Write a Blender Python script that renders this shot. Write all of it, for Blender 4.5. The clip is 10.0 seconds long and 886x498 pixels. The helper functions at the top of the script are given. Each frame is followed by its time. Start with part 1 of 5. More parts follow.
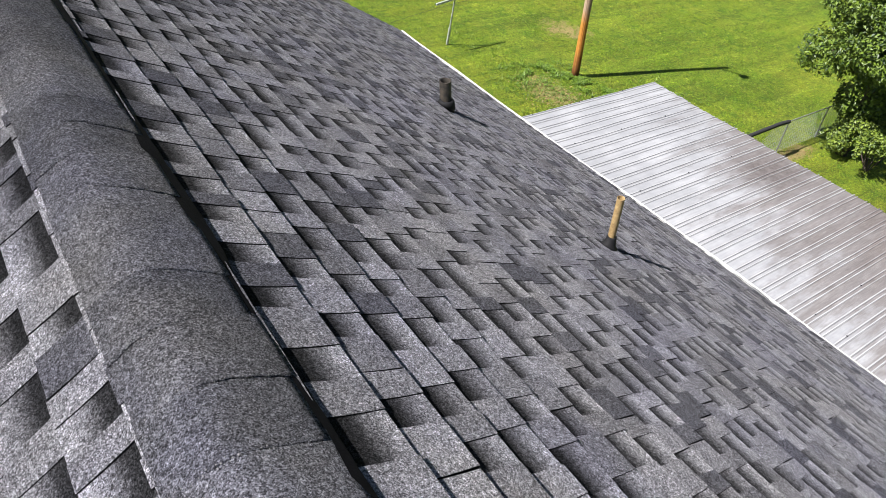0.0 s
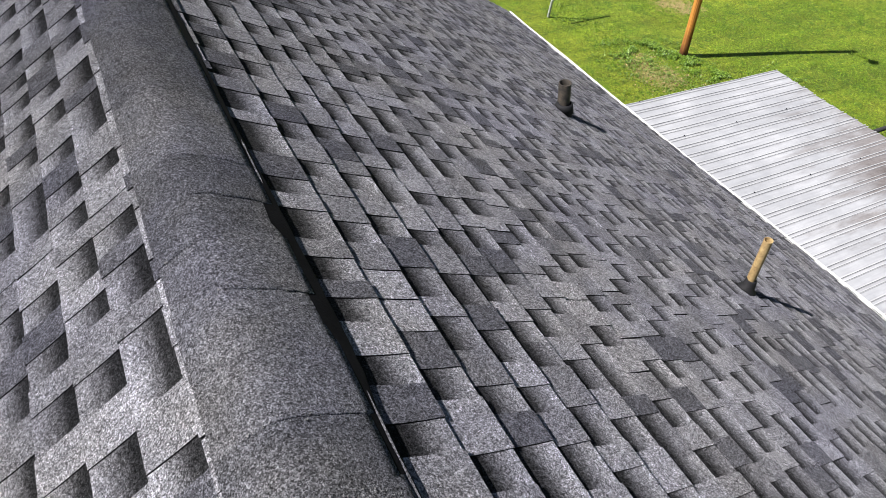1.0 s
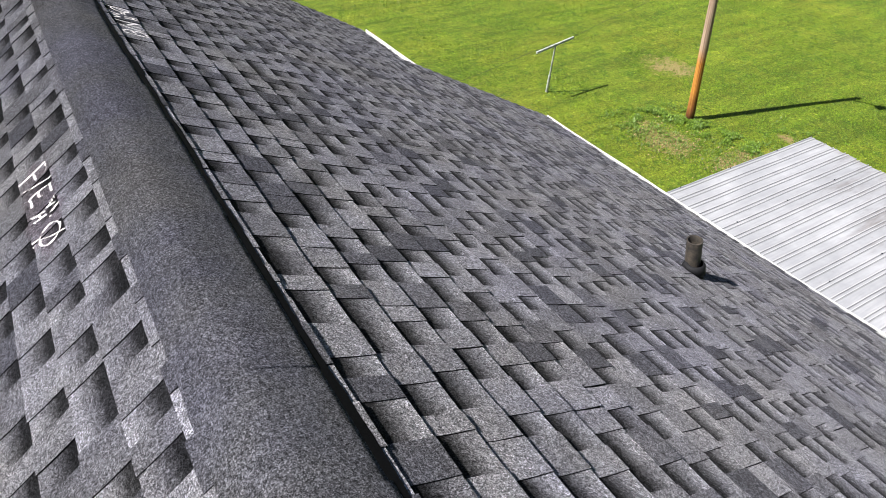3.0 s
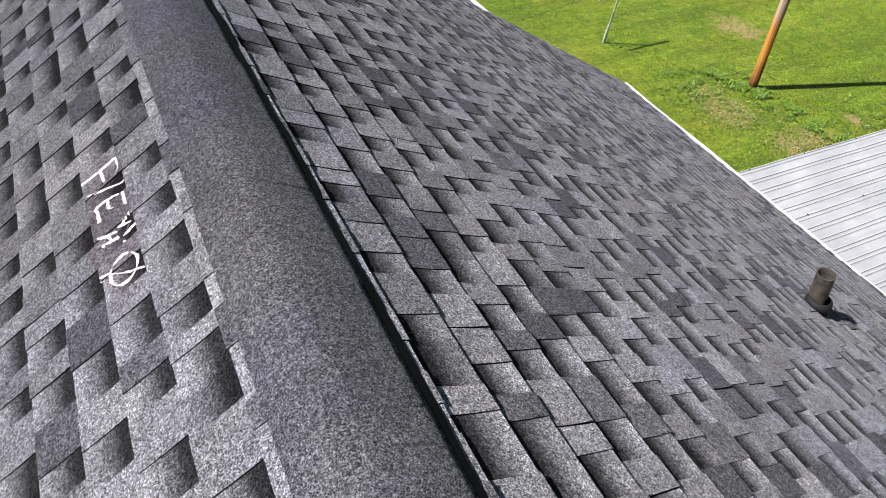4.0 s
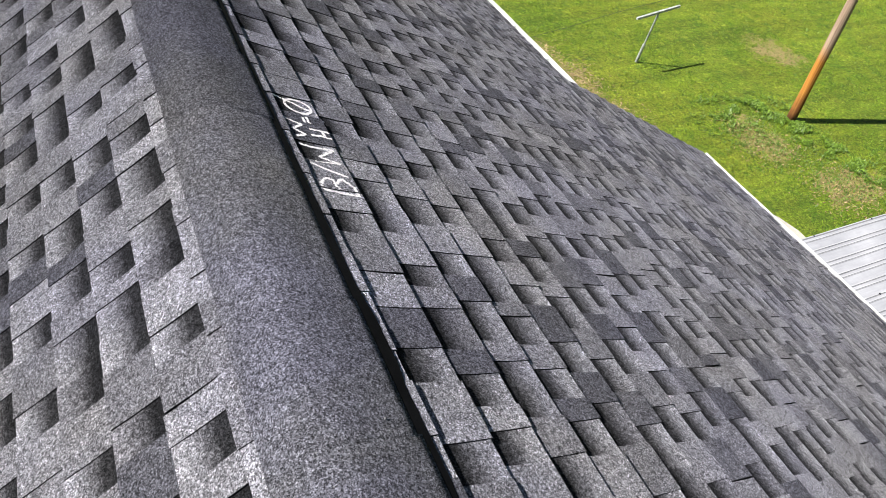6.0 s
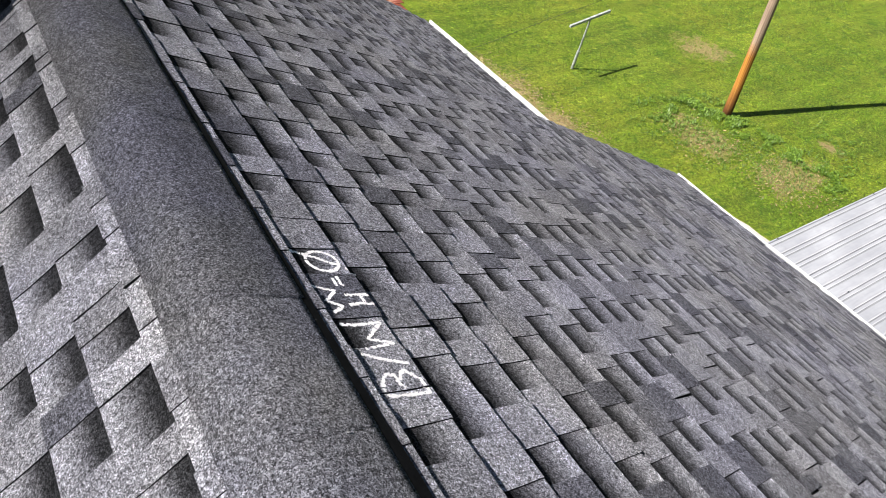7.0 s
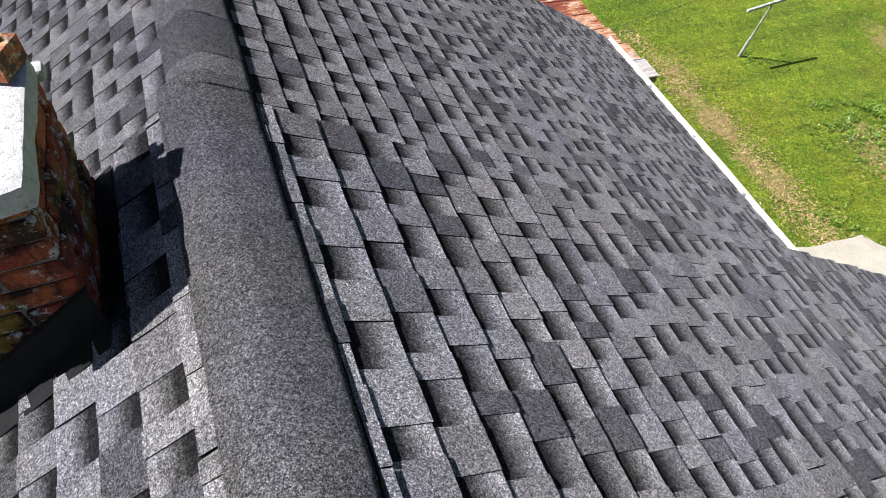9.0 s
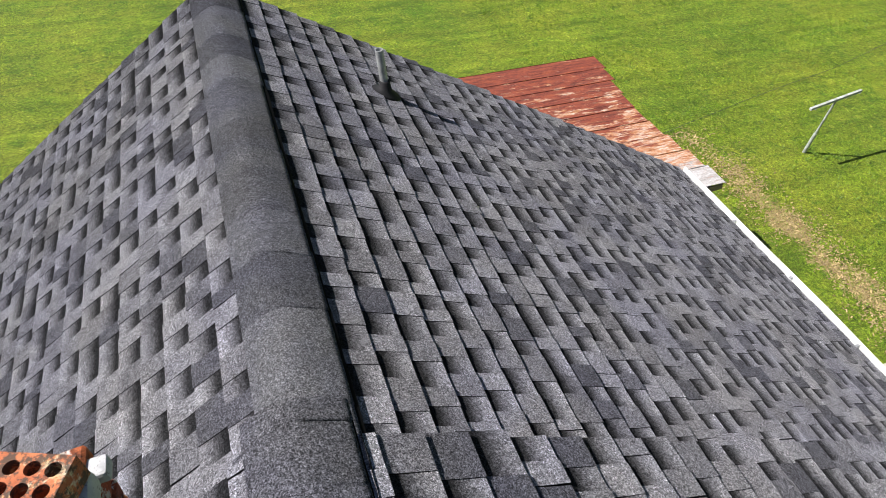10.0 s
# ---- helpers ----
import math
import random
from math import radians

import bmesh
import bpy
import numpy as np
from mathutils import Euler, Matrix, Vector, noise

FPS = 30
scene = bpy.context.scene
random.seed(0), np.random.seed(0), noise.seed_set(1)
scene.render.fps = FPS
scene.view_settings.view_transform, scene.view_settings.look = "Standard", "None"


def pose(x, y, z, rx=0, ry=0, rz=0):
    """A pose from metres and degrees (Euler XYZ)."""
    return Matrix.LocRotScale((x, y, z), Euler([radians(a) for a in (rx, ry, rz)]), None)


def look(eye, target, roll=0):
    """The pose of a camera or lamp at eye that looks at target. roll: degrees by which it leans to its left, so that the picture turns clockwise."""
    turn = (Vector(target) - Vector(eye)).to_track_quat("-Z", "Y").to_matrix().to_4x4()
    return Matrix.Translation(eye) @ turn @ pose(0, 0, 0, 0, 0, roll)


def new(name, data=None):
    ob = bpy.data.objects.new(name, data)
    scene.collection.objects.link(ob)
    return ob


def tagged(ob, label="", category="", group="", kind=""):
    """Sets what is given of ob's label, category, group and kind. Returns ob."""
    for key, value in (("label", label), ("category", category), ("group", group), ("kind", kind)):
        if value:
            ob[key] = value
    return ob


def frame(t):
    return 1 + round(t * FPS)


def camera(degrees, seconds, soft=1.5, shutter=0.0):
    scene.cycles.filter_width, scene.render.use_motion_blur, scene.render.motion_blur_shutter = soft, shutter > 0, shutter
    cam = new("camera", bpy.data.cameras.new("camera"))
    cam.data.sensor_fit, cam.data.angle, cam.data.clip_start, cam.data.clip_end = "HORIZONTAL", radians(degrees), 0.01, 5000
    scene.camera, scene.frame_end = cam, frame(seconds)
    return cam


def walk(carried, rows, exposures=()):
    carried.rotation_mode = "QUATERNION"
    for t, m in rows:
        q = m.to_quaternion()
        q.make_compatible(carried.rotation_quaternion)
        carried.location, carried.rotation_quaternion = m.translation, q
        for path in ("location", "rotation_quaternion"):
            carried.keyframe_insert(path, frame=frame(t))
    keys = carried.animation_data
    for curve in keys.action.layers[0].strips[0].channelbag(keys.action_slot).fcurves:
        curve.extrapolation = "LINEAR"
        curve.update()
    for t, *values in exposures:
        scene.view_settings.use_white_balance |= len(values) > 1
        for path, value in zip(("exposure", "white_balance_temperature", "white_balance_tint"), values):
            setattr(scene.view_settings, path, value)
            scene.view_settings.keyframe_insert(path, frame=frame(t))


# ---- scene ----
cam = camera(66.82, 10.0, soft=0.6)
PATH = [
    (0, (-0.100, -1.680, 10.239), (0.771, -0.496, 8.883), 2.78),
    (0.3, (-0.059, -1.526, 10.235), (0.621, -0.255, 8.848), -2.78),
    (0.5, (-0.054, -1.420, 10.269), (0.623, -0.159, 8.873), -1.64),
    (0.8, (-0.051, -1.294, 10.277), (0.544, -0.046, 8.832), -2.49),
    (1, (-0.044, -1.184, 10.285), (0.593, 0.059, 8.854), 0.13),
    (1.2, (-0.064, -1.043, 10.302), (0.664, 0.216, 8.929), 0.63),
    (1.5, (-0.080, -0.810, 10.330), (0.714, 0.430, 8.976), 2.52),
    (1.8, (-0.065, -0.574, 10.303), (0.709, 0.739, 9.008), -0.13),
    (2, (-0.050, -0.371, 10.320), (0.744, 0.970, 9.066), -2.89),
    (2.2, (-0.042, -0.217, 10.325), (0.728, 1.118, 9.051), -3.81),
    (3.3, (-0.081, 0.585, 10.306), (0.588, 1.918, 8.974), -4.74),
    (3.5, (-0.076, 0.722, 10.308), (0.473, 2.021, 8.890), -4.93),
    (3.8, (-0.105, 0.927, 10.303), (0.483, 2.248, 8.921), -2.80),
    (4, (-0.135, 1.126, 10.252), (0.477, 2.368, 8.809), 0.05),
    (4.3, (-0.139, 1.290, 10.312), (0.358, 2.522, 8.817), -1.14),
    (4.5, (-0.139, 1.448, 10.308), (0.323, 2.707, 8.824), -2.36),
    (4.8, (-0.128, 1.629, 10.346), (0.305, 2.950, 8.909), -2.25),
    (5, (-0.129, 1.763, 10.351), (0.335, 3.102, 8.940), -1.37),
    (5.2, (-0.132, 1.912, 10.332), (0.384, 3.228, 8.917), 0.53),
    (6.3, (-0.118, 2.799, 10.284), (0.545, 3.965, 8.801), 3.30),
    (6.5, (-0.134, 2.925, 10.294), (0.590, 4.117, 8.860), 2.66),
    (6.8, (-0.109, 3.144, 10.211), (0.677, 4.317, 8.795), 5.07),
    (7, (-0.136, 3.258, 10.240), (0.641, 4.395, 8.789), 3.65),
    (7.3, (-0.067, 3.515, 10.192), (0.631, 4.736, 8.771), 1.45),
    (7.5, (-0.084, 3.617, 10.265), (0.544, 4.859, 8.828), -0.55),
    (7.8, (-0.080, 3.860, 10.261), (0.532, 5.101, 8.817), 0.16),
    (8, (-0.080, 4.005, 10.277), (0.499, 5.257, 8.830), -2.43),
    (8.3, (-0.026, 4.248, 10.280), (0.557, 5.416, 8.765), -1.62),
    (8.5, (0.000, 4.382, 10.295), (0.523, 5.583, 8.784), -2.79),
    (8.8, (0.058, 4.603, 10.382), (0.564, 5.768, 8.837), -1.96),
    (9, (0.068, 4.740, 10.425), (0.517, 5.879, 8.844), 1.36),
    (9.3, (0.070, 4.970, 10.504), (0.547, 6.248, 9.041), -2.04),
    (9.5, (0.093, 5.127, 10.531), (0.595, 6.393, 9.065), -0.69),
    (9.8, (0.108, 5.362, 10.544), (0.502, 6.674, 9.086), -3.66),
    (10, (0.121, 5.485, 10.562), (0.497, 6.852, 9.152), -4.90),
]
walk(cam, [(t, look(eye, target, roll)) for t, eye, target, roll in PATH], [(0.0, 1.12, 6240, 12.0), (8.5, 1.12, 6240, 12.0), (10.0, 1.075, 6260, 12.0)])

# ---- light ----
SUN_WAY = Vector((0.71, -0.205, -1.0)).normalized()
sun = new("sun", bpy.data.lights.new("sun", "SUN"))
sun.data.energy, sun.data.angle, sun.data.color = 5.0, radians(0.53), (1.0, 0.953, 0.875)
sun.matrix_world = look((0, 0, 40), Vector((0, 0, 40)) + SUN_WAY)
world = bpy.data.worlds.new("world")
scene.world = world
world.use_nodes = True
wn = world.node_tree
sky = wn.nodes.new("ShaderNodeTexSky")
sky.sky_type, sky.sun_disc = "NISHITA", False
sky.sun_elevation = math.asin(-SUN_WAY.z)
sky.sun_rotation = math.atan2(-SUN_WAY.x, -SUN_WAY.y)
wn.links.new(sky.outputs[0], wn.nodes["Background"].inputs[0])
wn.nodes["Background"].inputs[1].default_value = 0.034


# ---- materials ----
class Net:
    """Short hand for one node material."""

    def __init__(self, name, rough=0.8, metal=0.0):
        self.mat = bpy.data.materials.new(name)
        self.mat.use_nodes = True
        self.t = self.mat.node_tree
        self.bsdf = self.t.nodes["Principled BSDF"]
        self.bsdf.inputs["Roughness"].default_value = rough
        self.bsdf.inputs["Metallic"].default_value = metal
        self.place = self.node("ShaderNodeNewGeometry").outputs["Position"]

    def node(self, kind, **inputs):
        n = self.t.nodes.new(kind)
        for k, v in inputs.items():
            self.put(n.inputs[k.replace("_", " ")], v)
        return n

    def put(self, socket, v):
        if isinstance(v, bpy.types.NodeSocket):
            self.t.links.new(v, socket)
        else:
            socket.default_value = v

    def noise(self, scale, detail=3.0, rough=0.55, vec=None, warp=0.0):
        n = self.node("ShaderNodeTexNoise", Vector=vec or self.place, Scale=scale, Detail=detail, Roughness=rough, Distortion=warp)
        return n.outputs["Fac"]

    def ramp(self, fac, *stops):
        n = self.node("ShaderNodeValToRGB", Fac=fac)
        e = n.color_ramp.elements
        while len(e) < len(stops):
            e.new(0.5)
        for el, (p, c) in zip(e, stops):
            el.position = p
            el.color = (*(c if isinstance(c, tuple) else (c, c, c)), 1)
        return n.outputs[0]

    def mix(self, fac, a, b, how="MIX"):
        n = self.t.nodes.new("ShaderNodeMix")
        n.data_type, n.blend_type = "RGBA", how
        for sock, v in ((n.inputs[0], fac), (n.inputs[6], a), (n.inputs[7], b)):
            self.put(sock, (*v, 1) if isinstance(v, tuple) and len(v) == 3 else v)
        return n.outputs[2]

    def math(self, op, a, b=0.0, clamp=False):
        n = self.t.nodes.new("ShaderNodeMath")
        n.operation, n.use_clamp = op, clamp
        self.put(n.inputs[0], a)
        self.put(n.inputs[1], b)
        return n.outputs[0]

    def bump(self, height, distance, strength=1.0):
        n = self.node("ShaderNodeBump", Height=height, Distance=distance, Strength=strength)
        self.t.links.new(n.outputs[0], self.bsdf.inputs["Normal"])

    def color(self, c):
        self.put(self.bsdf.inputs["Base Color"], (*c, 1) if isinstance(c, tuple) else c)
        return self


def granules(name, dark, light, band=False, warm=0.5, few=0.12, spread=0.12, smear=False):
    """Mineral granules on asphalt. few: the share of dark pieces. smear: rubbed reddish chalk dust round the first note. band: the printed dark band at the top of the backing layer."""
    m = Net(name, 0.95)
    m.bsdf.inputs["Diffuse Roughness"].default_value = 1.0
    m.bsdf.inputs["Specular IOR Level"].default_value = 0.04
    geo = m.node("ShaderNodeNewGeometry")
    info = m.node("ShaderNodeObjectInfo")
    island = geo.outputs["Random Per Island"]
    pick = m.math("FRACT", m.math("ADD", island, m.math("MULTIPLY", info.outputs["Random"], 3.7)))
    low = tuple(v * (1 - spread) for v in light)
    high = tuple(v * (1 + spread) for v in light)
    tone = m.ramp(pick, (0.0, dark), (few, dark), (few + 0.15, low), (1.0, high))
    hue = m.ramp(m.noise(2.2, 4), (0.36, (0.95, 0.96, 1.07)), (0.5, (0.99, 1, 1.01)), (0.64, (1.03, 1.02, 0.96)))
    tone = m.mix(warm, tone, hue, "MULTIPLY")
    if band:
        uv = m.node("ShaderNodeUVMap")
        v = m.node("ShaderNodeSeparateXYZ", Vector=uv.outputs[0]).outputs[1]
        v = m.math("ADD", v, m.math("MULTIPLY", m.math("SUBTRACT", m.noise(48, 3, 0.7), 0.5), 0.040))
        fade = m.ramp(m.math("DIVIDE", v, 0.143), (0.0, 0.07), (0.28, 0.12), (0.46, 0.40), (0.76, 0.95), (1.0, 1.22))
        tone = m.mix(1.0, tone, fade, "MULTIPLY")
    cells = m.node("ShaderNodeTexVoronoi", Vector=m.place, Scale=400.0)
    grain = m.node("ShaderNodeSeparateXYZ", Vector=cells.outputs["Color"]).outputs[0]
    tone = m.mix(1.0, tone, m.ramp(grain, (0.0, 0.22), (0.35, 0.66), (0.62, 1.04), (0.88, 1.55), (1.0, 2.0)), "MULTIPLY")
    tone = m.mix(1.0, tone, m.ramp(m.noise(150, 4, 0.9), (0.36, 0.40), (0.5, 1.0), (0.64, 1.60)), "MULTIPLY")
    tone = m.mix(1.0, tone, m.ramp(m.noise(80, 3, 0.85), (0.34, 0.62), (0.5, 1.0), (0.66, 1.40)), "MULTIPLY")
    tone = m.mix(1.0, tone, m.ramp(m.noise(7, 5, 0.65), (0.28, 0.84), (0.5, 1.0), (0.72, 1.14)), "MULTIPLY")
    if smear:
        at = m.node("ShaderNodeSeparateXYZ", Vector=m.place)
        dx = m.math("DIVIDE", m.math("SUBTRACT", at.outputs[0], -0.355), 0.085)
        dy = m.math("DIVIDE", m.math("SUBTRACT", at.outputs[1], 2.66), 0.33)
        d = m.math("SQRT", m.math("ADD", m.math("MULTIPLY", dx, dx), m.math("MULTIPLY", dy, dy)))
        d = m.math("ADD", d, m.math("MULTIPLY", m.math("SUBTRACT", m.noise(14, 5, 0.75), 0.5), 1.5))
        tone = m.mix(m.ramp(d, (0.70, 0.75), (1.15, 0.0)), tone, m.mix(1.0, tone, (0.66, 0.56, 0.58), "MULTIPLY"))
    m.color(tone)
    m.bump(m.math("ADD", m.math("MULTIPLY", grain, 0.35), m.noise(230, 3, 0.8)), 0.035, 1.0)
    return m.mat


def plain(name, color, rough=0.6, metal=0.0, scale=12.0, spread=0.25, fine=120.0, depth=0.001, tint=None, shine=0.5):
    """A painted, cast or weathered surface with stains at two scales."""
    m = Net(name, rough, metal)
    m.bsdf.inputs["Specular IOR Level"].default_value = shine
    c = m.mix(m.ramp(m.noise(scale, 5, 0.6), (0.32, 0.0), (0.7, 1.0)), tuple(a * (1 - spread) for a in color), tint or color)
    c = m.mix(1.0, c, m.ramp(m.noise(fine, 3, 0.6), (0.3, 1 - spread * 0.6), (0.7, 1 + spread * 0.4)), "MULTIPLY")
    m.color(c)
    m.bump(m.noise(fine, 4, 0.6), depth, 0.6)
    return m.mat


def grass_mat():
    m = Net("grass", 0.75)
    m.bsdf.inputs["Specular IOR Level"].default_value = 0.25
    xyz = m.node("ShaderNodeSeparateXYZ", Vector=m.place)
    x, y = xyz.outputs[0], xyz.outputs[1]
    c = m.ramp(m.noise(0.30, 4, 0.65), (0.32, (0.088, 0.160, 0.007)), (0.5, (0.150, 0.222, 0.010)), (0.70, (0.228, 0.262, 0.018)))
    c = m.mix(m.ramp(m.noise(1.3, 4, 0.65), (0.42, 0.0), (0.72, 0.55)), c, (0.20, 0.235, 0.020))
    c = m.mix(m.ramp(m.noise(2.9, 5, 0.75, warp=0.5), (0.50, 0.0), (0.64, 0.75)), c, (0.062, 0.138, 0.008))
    c = m.mix(m.ramp(m.noise(5.5, 5, 0.8), (0.54, 0.0), (0.68, 0.8)), c, (0.32, 0.355, 0.040))
    turned = m.node("ShaderNodeMapping", Vector=m.place, Rotation=(0, 0, 0.95), Scale=(0.28, 2.3, 1.0)).outputs[0]
    c = m.mix(1.0, c, m.ramp(m.noise(1.0, 4, 0.6, turned), (0.34, 0.78), (0.5, 1.0), (0.66, 1.24)), "MULTIPLY")
    blade = m.noise(17, 6, 0.95)
    c = m.mix(1.0, c, m.ramp(blade, (0.34, 0.15), (0.5, 0.95), (0.64, 2.3)), "MULTIPLY")
    c = m.mix(1.0, c, m.ramp(m.noise(60, 4, 0.95), (0.34, 0.3), (0.5, 1.0), (0.66, 1.9)), "MULTIPLY")
    jag = m.math("MULTIPLY", m.math("SUBTRACT", m.noise(1.7, 5, 0.7), 0.5), 1.9)

    def patch(px, py, rx, ry):
        dx = m.math("DIVIDE", m.math("SUBTRACT", x, px), rx)
        dy = m.math("DIVIDE", m.math("SUBTRACT", y, py), ry)
        d = m.math("SQRT", m.math("ADD", m.math("MULTIPLY", dx, dx), m.math("MULTIPLY", dy, dy)))
        return m.math("SUBTRACT", 1.0, m.math("ADD", d, jag), True)

    bare = m.math('SUBTRACT', patch(10.12, 13.2, 0.55, 4.6), m.ramp(m.noise(1.1, 3, 0.6), (0.42, 0.0), (0.62, 0.55)))
    for spot in ((17.35, 15.0, 0.9, 1.2), (13.3, 11.6, 0.75, 1.5), (14.2, 9.3, 1.4, 0.8), (16.4, 9.6, 0.3, 0.5), (17.3, 5.6, 1.6, 0.45)):
        bare = m.math("MAXIMUM", bare, patch(*spot))
    soil = m.ramp(m.noise(19, 5, 0.95), (0.38, (0.13, 0.070, 0.030)), (0.46, (0.36, 0.23, 0.10)), (0.53, (0.46, 0.37, 0.17)), (0.58, (0.32, 0.29, 0.09)), (0.66, (0.13, 0.20, 0.012)))
    c = m.mix(m.ramp(m.math('ADD', bare, m.math('MULTIPLY', m.math('SUBTRACT', m.noise(9, 6, 0.95), 0.5), 2.6)), (0.22, 0.0), (0.48, 0.92)), c, soil)
    m.color(c)
    m.bump(m.math("ADD", blade, m.math("MULTIPLY", m.noise(75, 3, 0.8), 0.6)), 0.09, 0.9)
    return m.mat


RIB_PITCH = 0.2286
STAIN = (10.4, 2.9, 1.1, 0.9)           # middle and reach of the grimy stain on the white roof


def white_sheet_mat():
    """White painted ribbed sheet with grime that thickens where leaves have lain and keeps off the ribs."""
    m = Net("white_sheet", 0.5)
    m.bsdf.inputs["Specular IOR Level"].default_value = 0.3
    xyz = m.node("ShaderNodeSeparateXYZ", Vector=m.place)
    x, y = xyz.outputs[0], xyz.outputs[1]
    streak = m.node("ShaderNodeMapping", Vector=m.place, Scale=(0.35, 1.5, 1.0)).outputs[0]
    fine = m.node("ShaderNodeMapping", Vector=m.place, Scale=(0.5, 7.0, 1.0)).outputs[0]
    c = m.mix(m.ramp(m.noise(1.1, 6, 0.7), (0.35, 0.0), (0.65, 1.0)), (0.275, 0.28, 0.295), (0.385, 0.387, 0.402))
    c = m.mix(m.ramp(m.noise(2.2, 6, 0.8, fine), (0.42, 0.0), (0.62, 0.6)), c, (0.25, 0.25, 0.265))
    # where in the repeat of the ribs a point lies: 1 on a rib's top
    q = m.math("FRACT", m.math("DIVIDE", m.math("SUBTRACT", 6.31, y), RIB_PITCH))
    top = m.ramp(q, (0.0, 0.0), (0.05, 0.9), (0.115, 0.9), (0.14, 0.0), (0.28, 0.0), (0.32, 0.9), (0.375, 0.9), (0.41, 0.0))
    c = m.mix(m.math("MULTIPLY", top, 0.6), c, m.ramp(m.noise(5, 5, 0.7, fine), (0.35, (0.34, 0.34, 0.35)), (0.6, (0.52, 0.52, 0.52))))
    # dark lines on the ribs' -y side: dirt, with their thin shade painted in
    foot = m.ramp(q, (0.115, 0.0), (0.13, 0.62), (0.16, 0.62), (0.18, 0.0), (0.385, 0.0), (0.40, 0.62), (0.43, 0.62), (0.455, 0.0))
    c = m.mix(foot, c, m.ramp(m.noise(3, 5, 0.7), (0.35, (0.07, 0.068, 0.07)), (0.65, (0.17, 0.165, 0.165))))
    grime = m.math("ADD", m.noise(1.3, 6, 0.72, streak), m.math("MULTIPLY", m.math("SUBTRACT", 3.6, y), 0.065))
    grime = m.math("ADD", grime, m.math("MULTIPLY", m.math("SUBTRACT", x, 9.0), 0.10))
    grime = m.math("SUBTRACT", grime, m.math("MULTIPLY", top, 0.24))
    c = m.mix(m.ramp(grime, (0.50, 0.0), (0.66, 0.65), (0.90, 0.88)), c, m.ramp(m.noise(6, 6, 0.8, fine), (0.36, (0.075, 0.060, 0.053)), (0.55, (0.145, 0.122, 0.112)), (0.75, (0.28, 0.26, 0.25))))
    dx = m.math("DIVIDE", m.math("SUBTRACT", x, STAIN[0]), STAIN[2])
    dy = m.math("DIVIDE", m.math("SUBTRACT", y, STAIN[1]), STAIN[3])
    spot = m.math("SUBTRACT", 1.15, m.math("SQRT", m.math("ADD", m.math("MULTIPLY", dx, dx), m.math("MULTIPLY", dy, dy))))
    spot = m.math("ADD", spot, m.math("MULTIPLY", m.math("SUBTRACT", m.noise(1.6, 6, 0.75, streak), 0.5), 2.2))
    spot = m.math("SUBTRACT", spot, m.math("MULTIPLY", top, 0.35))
    c = m.mix(m.ramp(spot, (0.15, 0.0), (0.8, 0.85)), c, m.ramp(m.noise(9, 5, 0.75), (0.35, (0.075, 0.062, 0.058)), (0.65, (0.17, 0.15, 0.145))))
    c = m.mix(m.ramp(m.noise(16, 4, 0.7), (0.66, 0.0), (0.74, 0.6)), c, (0.20, 0.18, 0.17))
    m.color(c)
    m.bump(m.noise(30, 3), 0.002, 0.4)
    return m.mat


def rust_sheet_mat():
    """Red roof paint flaking in strips from rusted and galvanised sheet."""
    m = Net("flaking_red", 0.7)
    m.bsdf.inputs["Specular IOR Level"].default_value = 0.25
    xyz = m.node("ShaderNodeSeparateXYZ", Vector=m.place)
    along = m.node("ShaderNodeMapping", Vector=m.place, Scale=(0.75, 3.4, 1.0)).outputs[0]
    worn = m.math("ADD", m.noise(1.7, 8, 0.78, along, 0.4), m.math("ADD", m.math("MULTIPLY", m.math("SUBTRACT", 16.7, xyz.outputs[1]), 0.045), m.math("MULTIPLY", m.math("MAXIMUM", m.math("SUBTRACT", 14.4, xyz.outputs[1]), 0.0), 0.30)))
    red = m.ramp(m.noise(3.0, 6, 0.75, along), (0.32, (0.070, 0.020, 0.015)), (0.5, (0.165, 0.042, 0.026)), (0.7, (0.27, 0.072, 0.032)))
    bare = m.ramp(m.noise(5, 7, 0.75, along), (0.34, (0.20, 0.070, 0.030)), (0.48, (0.36, 0.17, 0.085)), (0.62, (0.48, 0.40, 0.33)))
    c = m.mix(m.ramp(worn, (0.53, 0.0), (0.57, 1.0)), red, bare)
    c = m.mix(m.ramp(worn, (0.70, 0.0), (0.78, 0.9)), c, m.ramp(m.noise(3, 6, 0.7, along), (0.40, (0.42, 0.42, 0.43)), (0.62, (0.30, 0.29, 0.28)), (0.72, (0.24, 0.07, 0.035))))
    c = m.mix(1.0, c, m.ramp(m.noise(28, 4, 0.7), (0.3, 0.6), (0.7, 1.25)), "MULTIPLY")
    m.color(c)
    m.bump(worn, 0.012, 0.5)
    return m.mat


